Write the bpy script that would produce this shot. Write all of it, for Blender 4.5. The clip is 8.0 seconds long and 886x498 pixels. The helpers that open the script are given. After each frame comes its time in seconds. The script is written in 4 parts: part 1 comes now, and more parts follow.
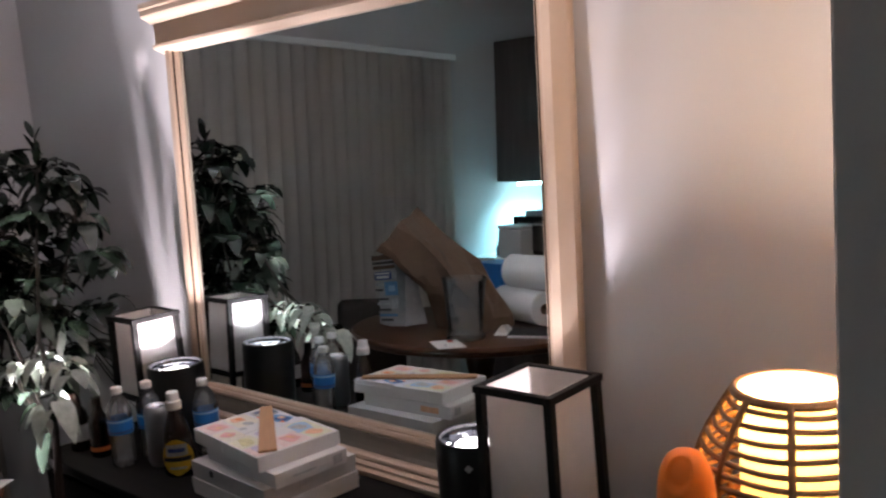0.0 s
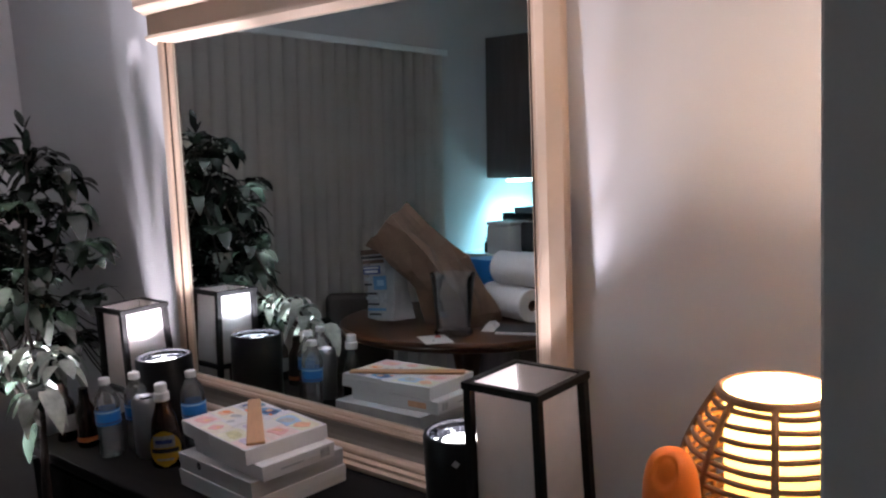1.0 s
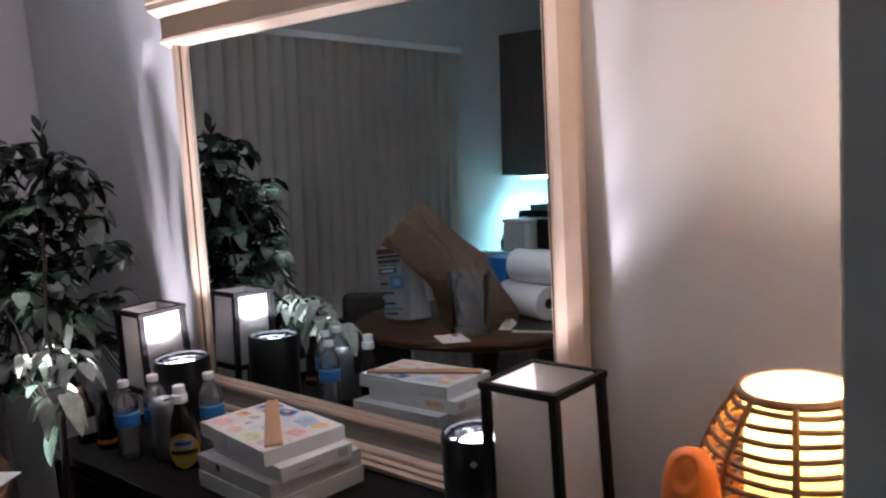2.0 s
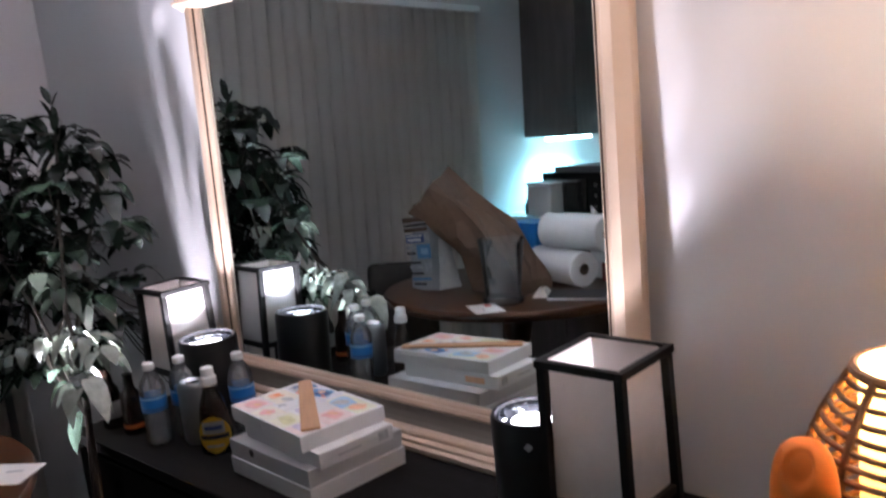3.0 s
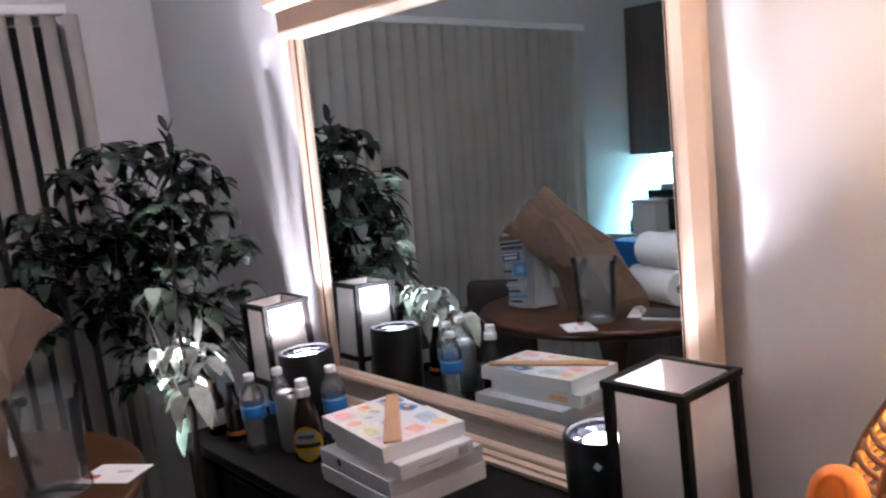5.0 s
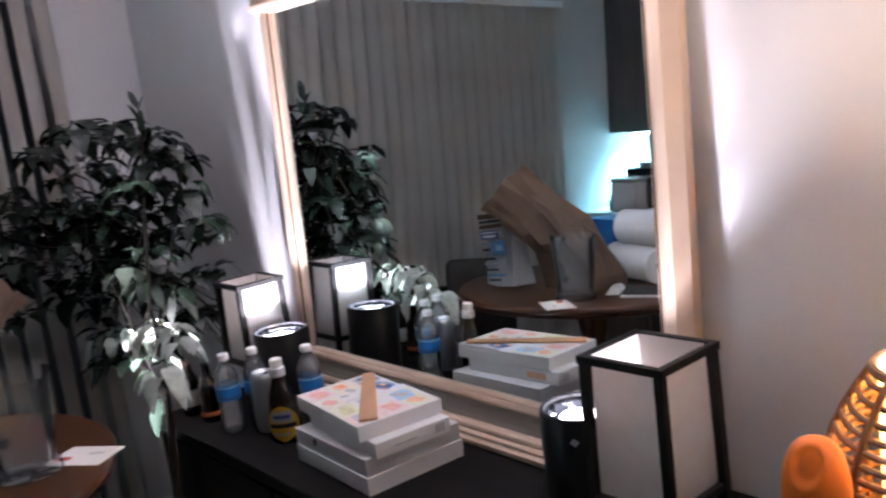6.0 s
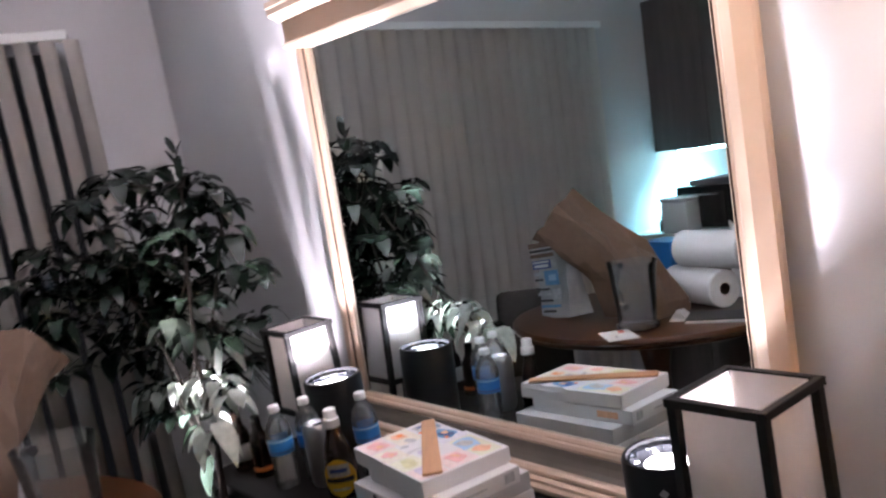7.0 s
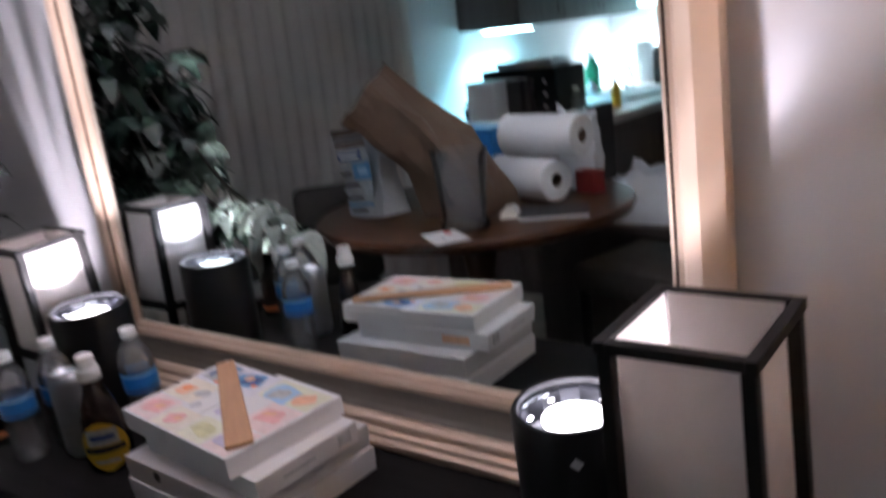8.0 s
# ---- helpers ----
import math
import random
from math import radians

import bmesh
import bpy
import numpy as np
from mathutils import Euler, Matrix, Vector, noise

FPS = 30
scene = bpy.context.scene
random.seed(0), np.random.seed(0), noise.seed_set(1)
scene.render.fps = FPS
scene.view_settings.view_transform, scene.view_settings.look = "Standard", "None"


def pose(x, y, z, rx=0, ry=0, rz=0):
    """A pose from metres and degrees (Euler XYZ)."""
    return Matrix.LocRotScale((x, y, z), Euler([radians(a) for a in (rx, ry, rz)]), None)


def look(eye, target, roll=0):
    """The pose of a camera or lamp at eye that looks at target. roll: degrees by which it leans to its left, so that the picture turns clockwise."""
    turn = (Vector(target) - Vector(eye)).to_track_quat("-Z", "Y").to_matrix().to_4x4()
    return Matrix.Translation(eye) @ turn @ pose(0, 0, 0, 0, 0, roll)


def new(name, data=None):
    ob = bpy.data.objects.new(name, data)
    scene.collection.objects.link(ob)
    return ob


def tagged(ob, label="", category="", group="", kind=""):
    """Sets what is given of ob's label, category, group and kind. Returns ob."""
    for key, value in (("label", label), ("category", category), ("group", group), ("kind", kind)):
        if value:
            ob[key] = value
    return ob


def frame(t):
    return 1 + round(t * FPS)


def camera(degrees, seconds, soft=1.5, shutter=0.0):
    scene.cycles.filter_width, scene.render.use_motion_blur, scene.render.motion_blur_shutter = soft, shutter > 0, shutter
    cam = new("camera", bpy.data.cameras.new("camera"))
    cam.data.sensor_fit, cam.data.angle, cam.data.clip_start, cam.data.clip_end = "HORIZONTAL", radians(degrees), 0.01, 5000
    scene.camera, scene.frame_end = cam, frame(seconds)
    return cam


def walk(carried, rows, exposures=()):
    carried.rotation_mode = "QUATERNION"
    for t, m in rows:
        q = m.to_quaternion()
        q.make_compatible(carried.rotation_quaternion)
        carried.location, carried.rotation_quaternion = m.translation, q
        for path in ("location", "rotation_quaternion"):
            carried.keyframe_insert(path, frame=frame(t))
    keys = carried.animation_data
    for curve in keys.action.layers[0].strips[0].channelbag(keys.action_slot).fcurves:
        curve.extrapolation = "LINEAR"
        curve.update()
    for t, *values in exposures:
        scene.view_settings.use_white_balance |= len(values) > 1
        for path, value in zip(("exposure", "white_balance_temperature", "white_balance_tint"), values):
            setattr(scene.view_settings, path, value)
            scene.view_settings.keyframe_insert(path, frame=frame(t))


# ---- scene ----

# ================= camera =================
cam = camera(53.5, 8.0, soft=2.2, shutter=0.5)
PATH = [
    (0.0, 0.839, -1.417, 1.485, 81.94, 4.53, 41.99),
    (0.5, 0.835, -1.408, 1.485, 81.97, 2.21, 40.64),
    (1.0, 0.842, -1.429, 1.492, 81.52, 3.51, 41.31),
    (1.5, 0.861, -1.437, 1.496, 82.66, 2.74, 41.61),
    (1.7, 0.862, -1.435, 1.496, 82.03, 3.45, 41.63),
    (2.8, 0.717, -1.377, 1.490, 80.62, 5.73, 43.48),
    (3.0, 0.710, -1.368, 1.486, 79.25, 6.02, 42.88),
    (3.2, 0.731, -1.357, 1.476, 78.12, 6.05, 42.87),
    (3.5, 0.755, -1.365, 1.489, 78.21, 6.44, 43.56),
    (4.0, 0.788, -1.335, 1.484, 78.99, 8.31, 48.81),
    (4.2, 0.792, -1.350, 1.486, 79.50, 8.09, 50.52),
    (4.5, 0.803, -1.339, 1.495, 81.55, 9.36, 51.71),
    (4.7, 0.810, -1.355, 1.505, 81.83, 7.76, 51.84),
    (5.8, 0.788, -1.311, 1.470, 79.74, 7.21, 47.93),
    (6.0, 0.793, -1.322, 1.479, 79.77, 7.12, 49.25),
    (6.5, 0.781, -1.326, 1.485, 80.29, 8.62, 52.54),
    (7.0, 0.674, -1.271, 1.480, 82.00, 10.40, 51.35),
    (7.2, 0.593, -1.245, 1.474, 78.96, 9.70, 46.04),
    (7.5, 0.508, -1.169, 1.450, 78.83, 9.36, 43.64),
    (7.8, 0.385, -1.064, 1.427, 76.80, 9.00, 40.52),
    (8.0, 0.261, -1.008, 1.397, 72.83, 8.50, 36.89),
]
walk(cam, [(t, pose(x, y, z, rx, ry, rz)) for t, x, y, z, rx, ry, rz in PATH],
     exposures=[(0.0, 0.25, 6700, 11), (0.5, 0.25, 6350, 10), (1.7, 0.29, 6250, 10), (3.0, 0.66, 6100, 10), (4.0, 0.93, 6100, 11), (4.7, 1.14, 6250, 12), (6.0, 0.93, 6050, 11), (6.5, 1.05, 6200, 12), (7.2, 1.12, 6300, 12), (7.6, 1.11, 6250, 12), (7.8, 1.12, 6200, 12), (8.0, 0.48, 6200, 13)])

# ================= light =================
world = bpy.data.worlds.new("night")
scene.world = world
world.use_nodes = True
world.node_tree.nodes["Background"].inputs[0].default_value = (0.010, 0.010, 0.012, 1)
world.node_tree.nodes["Background"].inputs[1].default_value = 0.2


def lamp(name, kind, m, power, color, spot_size=0.0, spot_blend=0.0, shadow_soft_size=0.0, shape="", size=0.0, size_y=0.0, spread=180):
    data = bpy.data.lights.new(name, kind)
    data.energy, data.color = power, color
    if kind == "AREA":
        data.shape, data.size, data.size_y, data.spread = shape, size, size_y, radians(spread)
    else:
        data.shadow_soft_size = shadow_soft_size
    if kind == "SPOT":
        data.spot_size, data.spot_blend = spot_size, spot_blend
    ob = new(name, data)
    ob.matrix_world = m
    return ob


COOL, WARM, CYAN = (1.0, 0.92, 1.0), (1.0, 0.76, 0.60), (0.36, 0.84, 1.0)
TABLE, DRESSER, WALL = 0.78, 0.668, 0.05
CAN_L, CAN_R = (-1.372, -0.165), (-0.258, -0.178)
CAN_W = (-1.735, -0.075)
CAN_F = look((-1.37, -0.83, 0.03), (-1.575, -0.465, 0.93)) @ pose(0, 0, 0, 180, 0, 0)
for (x, y), wide, strong, spill in ((CAN_L, 44, 200, 46), (CAN_R, 34, 440, 25)):
    lamp("uplight_beam", "SPOT", pose(x, y, 0.750, 180, 0, 0), strong, COOL, spot_size=radians(wide), spot_blend=0.9, shadow_soft_size=0.02)
    lamp("uplight_spill", "SPOT", pose(x, y, 0.782, 180, 0, 0), spill, COOL, spot_size=radians(130), spot_blend=0.3, shadow_soft_size=0.018)
# narrow lobes that the faceted reflectors throw on the wall
for (x, y), aim, wide, strong in ((CAN_R, (-0.072, WALL, 1.22), 9, 14), (CAN_R, (-0.074, WALL, 1.40), 9, 26), (CAN_R, (-0.080, WALL, 1.60), 9, 36), (CAN_L, (-1.70, WALL, 1.86), 16, 60)):
    lamp("reflector_lobe", "SPOT", look((x, y, 0.80), aim), strong, COOL, spot_size=radians(wide), spot_blend=1.0, shadow_soft_size=0.012)
# unseen floor lamp at CAN_W, added for the bright band left of the mirror
lamp("uplight_beam", "SPOT", look((*CAN_W, 0.20), (-1.72, WALL, 1.85)), 230, COOL, spot_size=radians(18), spot_blend=0.9, shadow_soft_size=0.010)
lamp("uplight_beam", "SPOT", CAN_F @ pose(0, 0, 0.20, 180, 0, 0), 880, COOL, spot_size=radians(19), spot_blend=0.8, shadow_soft_size=0.04)
lamp("kitchen_strip", "AREA", pose(-2.42, -3.06, 1.275), 11, CYAN, shape="RECTANGLE", size=0.10, size_y=0.46, spread=112)
lamp("back_strip", "AREA", pose(-2.14, -4.33, 1.335), 20, (0.80, 0.94, 1.0), shape="RECTANGLE", size=0.5, size_y=0.08, spread=125)
lamp("wicker_bulb", "POINT", pose(0.461, -0.43, 1.116), 20, WARM, shadow_soft_size=0.03)

# ================= materials =================
def material(name, color, rough=0.6, metal=0.0, vary=0.12, scale=8.0, grain=120.0, bump=0.05, stretch=(1, 1, 1), glass=0.0, ior=1.45, glow=None, coat=0.0, island=0.0, sheen=0.0, spec=0.5):
    m = bpy.data.materials.new(name)
    m.use_nodes = True
    nt = m.node_tree
    b = nt.nodes["Principled BSDF"]
    b.inputs["Roughness"].default_value = rough
    b.inputs["Metallic"].default_value = metal
    b.inputs["IOR"].default_value = ior
    b.inputs["Transmission Weight"].default_value = glass
    b.inputs["Coat Weight"].default_value = coat
    b.inputs["Sheen Weight"].default_value = sheen
    b.inputs["Specular IOR Level"].default_value = spec
    if glow:
        b.inputs["Emission Color"].default_value = (*glow[:3], 1)
        b.inputs["Emission Strength"].default_value = glow[3]
    link = nt.links.new
    tc, mp = nt.nodes.new("ShaderNodeTexCoord"), nt.nodes.new("ShaderNodeMapping")
    mp.inputs["Scale"].default_value = stretch
    link(tc.outputs["Object"], mp.inputs["Vector"])
    big, fine = nt.nodes.new("ShaderNodeTexNoise"), nt.nodes.new("ShaderNodeTexNoise")
    big.inputs["Scale"].default_value, fine.inputs["Scale"].default_value = scale, grain
    big.inputs["Detail"].default_value = 6
    link(mp.outputs[0], big.inputs["Vector"])
    link(mp.outputs[0], fine.inputs["Vector"])
    add = nt.nodes.new("ShaderNodeMath")
    add.operation = "MULTIPLY_ADD"
    add.inputs[1].default_value = 0.35
    link(fine.outputs[0], add.inputs[0])
    link(big.outputs[0], add.inputs[2])
    ramp = nt.nodes.new("ShaderNodeMapRange")
    ramp.inputs["From Min"].default_value, ramp.inputs["From Max"].default_value = 0.35, 1.0
    ramp.inputs["To Min"].default_value, ramp.inputs["To Max"].default_value = 1 - vary, 1 + vary
    link(add.outputs[0], ramp.inputs["Value"])
    value = ramp.outputs[0]
    if island:
        geo = nt.nodes.new("ShaderNodeNewGeometry")
        info = nt.nodes.new("ShaderNodeObjectInfo")
        both = nt.nodes.new("ShaderNodeMath")
        both.operation = "FRACT"
        summed = nt.nodes.new("ShaderNodeMath")
        link(geo.outputs["Random Per Island"], summed.inputs[0])
        link(info.outputs["Random"], summed.inputs[1])
        link(summed.outputs[0], both.inputs[0])
        r2 = nt.nodes.new("ShaderNodeMapRange")
        r2.inputs["To Min"].default_value, r2.inputs["To Max"].default_value = 1 - island, 1 + island
        link(both.outputs[0], r2.inputs["Value"])
        mul = nt.nodes.new("ShaderNodeMath")
        mul.operation = "MULTIPLY"
        link(value, mul.inputs[0])
        link(r2.outputs[0], mul.inputs[1])
        value = mul.outputs[0]
    col = nt.nodes.new("ShaderNodeVectorMath")
    col.operation = "SCALE"
    col.inputs[0].default_value = color
    link(value, col.inputs["Scale"])
    link(col.outputs[0], b.inputs["Base Color"])
    if bump:
        bn = nt.nodes.new("ShaderNodeBump")
        bn.inputs["Strength"].default_value, bn.inputs["Distance"].default_value = bump, 0.004
        link(add.outputs[0], bn.inputs["Height"])
        link(bn.outputs[0], b.inputs["Normal"])
    return m


def clear(name, tint, milk, ior=1.5):
    """Thin clear plastic: mostly see-through, a glossy skin and a little haze."""
    m = bpy.data.materials.new(name)
    m.use_nodes = True
    nt = m.node_tree
    out = nt.nodes["Material Output"]
    trans, gloss, haze = nt.nodes.new("ShaderNodeBsdfTransparent"), nt.nodes.new("ShaderNodeBsdfGlossy"), nt.nodes.new("ShaderNodeBsdfDiffuse")
    trans.inputs[0].default_value = (*tint, 1)
    gloss.inputs["Roughness"].default_value = 0.08
    haze.inputs[0].default_value = (0.7, 0.73, 0.76, 1)
    one, two = nt.nodes.new("ShaderNodeMixShader"), nt.nodes.new("ShaderNodeMixShader")
    one.inputs[0].default_value = milk
    nt.links.new(trans.outputs[0], one.inputs[1])
    nt.links.new(haze.outputs[0], one.inputs[2])
    fr = nt.nodes.new("ShaderNodeFresnel")
    fr.inputs["IOR"].default_value = ior
    nt.links.new(fr.outputs[0], two.inputs[0])
    nt.links.new(one.outputs[0], two.inputs[1])
    nt.links.new(gloss.outputs[0], two.inputs[2])
    nt.links.new(two.outputs[0], out.inputs[0])
    return m


def lit_fabric(name, color):
    """A shade that lets the light of its bulb through."""
    m = material(name, color, 0.9, vary=0.08, scale=25, grain=300, bump=0.1)
    nt = m.node_tree
    b, out = nt.nodes["Principled BSDF"], nt.nodes["Material Output"]
    tl, mix = nt.nodes.new("ShaderNodeBsdfTranslucent"), nt.nodes.new("ShaderNodeMixShader")
    tl.inputs[0].default_value = (*color, 1)
    mix.inputs[0].default_value = 0.12
    nt.links.new(b.outputs[0], mix.inputs[1])
    nt.links.new(tl.outputs[0], mix.inputs[2])
    nt.links.new(mix.outputs[0], out.inputs[0])
    return m



def leafy(name, color, rough, through_color, amount, **kw):
    """A glossy leaf that lets some light through."""
    m = material(name, color, rough, **kw)
    nt = m.node_tree
    b, out = nt.nodes["Principled BSDF"], nt.nodes["Material Output"]
    tl, mix = nt.nodes.new("ShaderNodeBsdfTranslucent"), nt.nodes.new("ShaderNodeMixShader")
    tl.inputs[0].default_value = (*through_color, 1)
    mix.inputs[0].default_value = amount
    nt.links.new(b.outputs[0], mix.inputs[1])
    nt.links.new(tl.outputs[0], mix.inputs[2])
    nt.links.new(mix.outputs[0], out.inputs[0])
    return m


PAINT = material("wall_paint", (0.56, 0.545, 0.56), 0.75, vary=0.04, scale=2.5, grain=260, bump=0.25)
CEIL = material("ceiling_paint", (0.84, 0.83, 0.83), 0.9, vary=0.04, scale=3, grain=90, bump=0.5)
CARPET = material("carpet", (0.22, 0.19, 0.16), 0.95, vary=0.25, scale=6, grain=400, bump=0.8)
CHAMPAGNE = material("champagne_paint", (0.55, 0.415, 0.32), 0.40, metal=0.2, vary=0.06, scale=5, grain=90, bump=0.05)
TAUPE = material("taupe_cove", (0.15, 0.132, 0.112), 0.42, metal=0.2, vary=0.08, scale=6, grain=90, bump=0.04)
GROOVE = material("dark_groove", (0.045, 0.026, 0.018), 0.6, vary=0.2, spec=0.2)
SILVER = material("mirror_silver", (0.79, 0.885, 0.91), 0.012, metal=1.0, vary=0.0, bump=0)
BLACKWOOD = material("black_lacquer", (0.012, 0.011, 0.011), 0.55, spec=0.06, vary=0.3, scale=5, grain=40, bump=0.08, stretch=(1, 8, 8))
BLACKFRAME = material("black_stained_wood", (0.012, 0.011, 0.011), 0.5, spec=0.2, vary=0.3, scale=12, grain=90, bump=0.12)
RICE = material("rice_paper", (0.74, 0.70, 0.68), 0.85, vary=0.05, scale=30, grain=300, bump=0.15)
BLACKMETAL = material("black_enamel", (0.010, 0.010, 0.011), 0.30, spec=0.3, vary=0.2, bump=0.02)
CHROME = material("chrome", (0.75, 0.77, 0.8), 0.12, metal=1.0, vary=0.05, bump=0.02)
WICKER = material("wicker_cane", (0.19, 0.10, 0.05), 0.55, vary=0.3, scale=40, grain=200, bump=0.3)
SHADE = lit_fabric("cream_fabric", (0.62, 0.40, 0.12))
ORANGE = material("orange_plastic", (0.85, 0.20, 0.02), 0.42, vary=0.04, bump=0.03)
CARD = material("white_card", (0.72, 0.71, 0.72), 0.38, vary=0.04, scale=9, bump=0.04)
GREYCARD = material("grey_card", (0.42, 0.42, 0.43), 0.6, vary=0.08)
STICKWOOD = material("pale_wood", (0.50, 0.27, 0.14), 0.5, vary=0.15, scale=10, grain=60, stretch=(8, 1, 8))

LENS = clear("lit_lens_cover", (0.9, 0.9, 0.9), 0.0)
glow, add = LENS.node_tree.nodes.new("ShaderNodeEmission"), LENS.node_tree.nodes.new("ShaderNodeAddShader")
glow.inputs[0].default_value, glow.inputs[1].default_value = (1.0, 0.97, 0.96, 1), 2.2
last = LENS.node_tree.nodes["Material Output"].inputs[0].links[0].from_socket
LENS.node_tree.links.new(last, add.inputs[0])
LENS.node_tree.links.new(glow.outputs[0], add.inputs[1])
LENS.node_tree.links.new(add.outputs[0], LENS.node_tree.nodes["Material Output"].inputs[0])
PET = clear("clear_plastic", (0.965, 0.98, 0.99), 0.20)
DARKCHROME = material("dark_chrome", (0.26, 0.27, 0.30), 0.10, metal=1.0, vary=0.1, bump=0.02)
BLUE = material("blue_label", (0.02, 0.19, 0.56), 0.35, vary=0.15)
WHITEPL = material("white_plastic", (0.8, 0.8, 0.8), 0.4, vary=0.03, bump=0.02)
PALEPRINT = material("pale_print", (0.50, 0.50, 0.46), 0.5, vary=0.3, scale=120)
SYRUP = material("dark_syrup", (0.014, 0.007, 0.005), 0.12, vary=0.2, bump=0, coat=0.5)
YELLOW = material("yellow_label", (0.75, 0.47, 0.04), 0.45, vary=0.1)
ALU = material("brushed_can", (0.42, 0.43, 0.45), 0.28, metal=0.9, vary=0.1)
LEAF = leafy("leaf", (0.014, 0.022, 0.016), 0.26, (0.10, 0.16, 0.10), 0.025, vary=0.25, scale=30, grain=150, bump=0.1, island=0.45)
# half and fully lit copies of the same leaf, light put into the colour
HALFLITLEAF = leafy("half_lit_leaf", (0.07, 0.085, 0.07), 0.26, (0.16, 0.20, 0.15), 0.06, vary=0.3, scale=40, grain=150, bump=0.1, island=0.4)
LITLEAF = leafy("lit_leaf", (0.36, 0.385, 0.35), 0.28, (0.30, 0.36, 0.28), 0.15, vary=0.35, scale=45, grain=150, bump=0.1, island=0.35)
BARK = material("dark_bark", (0.035, 0.028, 0.022), 0.8, vary=0.25, scale=25, grain=120, bump=0.4)
STEM = material("pale_bark", (0.024, 0.015, 0.012), 0.75, vary=0.25, scale=25, grain=120, bump=0.4)
VINYL = material("vinyl_slat", (0.64, 0.59, 0.55), 0.6, vary=0.06, scale=3, grain=50, bump=0.05)
OAK = material("table_oak", (0.068, 0.025, 0.009), 0.38, vary=0.22, scale=4, grain=60, bump=0.05, stretch=(1, 9, 1), coat=0.14, spec=0.45)
KRAFT = material("kraft_paper", (0.142, 0.089, 0.060), 0.7, vary=0.22, scale=9, grain=60, bump=0.9)
PITCHER = clear("clear_acrylic", (0.985, 0.99, 0.992), 0.075, 1.24)
SMOKE = material("grey_plastic", (0.035, 0.035, 0.038), 0.45, spec=0.3, vary=0.1)
PAPER = material("paper", (0.78, 0.76, 0.74), 0.8, vary=0.03)
ORANGERED = material("bright_red_print", (0.55, 0.07, 0.06), 0.6)
RED = material("red_print", (0.24, 0.022, 0.020), 0.6)
TOWEL = material("paper_towel", (0.80, 0.81, 0.83), 0.95, vary=0.04, scale=60, grain=260, bump=0.5)
CABINET = material("dark_cabinet_wood", (0.095, 0.080, 0.074), 0.45, vary=0.25, scale=4, grain=50, stretch=(6, 6, 0.6), bump=0.1)
COUNTER = material("pale_counter", (0.60, 0.58, 0.55), 0.3, vary=0.12, scale=30, grain=200)
LEATHER = material("dark_padding", (0.060, 0.054, 0.049), 0.9, spec=0.05, vary=0.2, scale=20, bump=0.2)
GLASSPANE = material("window_glass", (1, 1, 1), 0.02, glass=1.0, ior=1.45, vary=0, bump=0)
PINK = material("pink_print", (0.78, 0.42, 0.42), 0.5, vary=0.2, scale=40)
PEACH = material("peach_print", (0.80, 0.46, 0.30), 0.5, vary=0.2, scale=40)
LIME = material("lime_print", (0.62, 0.60, 0.34), 0.5, vary=0.25, scale=40)
NAVY = material("navy_print", (0.06, 0.10, 0.28), 0.5, vary=0.3, scale=60)
LILAC = material("lilac_print", (0.56, 0.50, 0.64), 0.5, vary=0.2, scale=40)
GREYPRINT = material("grey_print", (0.45, 0.46, 0.48), 0.5, vary=0.3, scale=60)
SKYBLUE = material("blue_print", (0.12, 0.30, 0.55), 0.5, vary=0.25, scale=40)
SKYPALE = material("pale_blue_print", (0.35, 0.55, 0.75), 0.4, vary=0.1)
PALEPINK = material("pale_pink_print", (0.78, 0.63, 0.62), 0.5, vary=0.12, scale=60)
CREAM = material("cream_print", (0.76, 0.70, 0.60), 0.5, vary=0.12, scale=60)
PALELIME = material("pale_lime_print", (0.72, 0.71, 0.56), 0.5, vary=0.12, scale=60)
PALELILAC = material("pale_lilac_print", (0.70, 0.69, 0.75), 0.5, vary=0.12, scale=60)
FOIL = material("printed_film", (0.42, 0.42, 0.43), 0.45, vary=0.2, scale=14, bump=0.3)
POLY = material("white_poly_film", (0.78, 0.80, 0.83), 0.45, vary=0.06, scale=12, bump=0.2)
GREENGLASS = material("green_plastic", (0.05, 0.35, 0.20), 0.25, vary=0.1)
TUBE = material("light_tube", (0.9, 1, 1), 0.5, glow=(0.55, 0.95, 1.0, 18.0), bump=0)


# ================= mesh helpers =================
def box(bm, size, at=(0, 0, 0), rot=(0, 0, 0), bevel=0.0, seg=2):
    geom = bmesh.ops.create_cube(bm, size=1.0)["verts"]
    bmesh.ops.scale(bm, vec=size, verts=geom)
    if bevel:
        edges = list({e for v in geom for e in v.link_edges})
        out = bmesh.ops.bevel(bm, geom=edges, offset=bevel, segments=seg, affect="EDGES", profile=0.5)
        geom = list({v for f in out["faces"] for v in f.verts} | {v for v in geom if v.is_valid})
    bmesh.ops.transform(bm, matrix=pose(*at, *rot), verts=geom)
    return geom


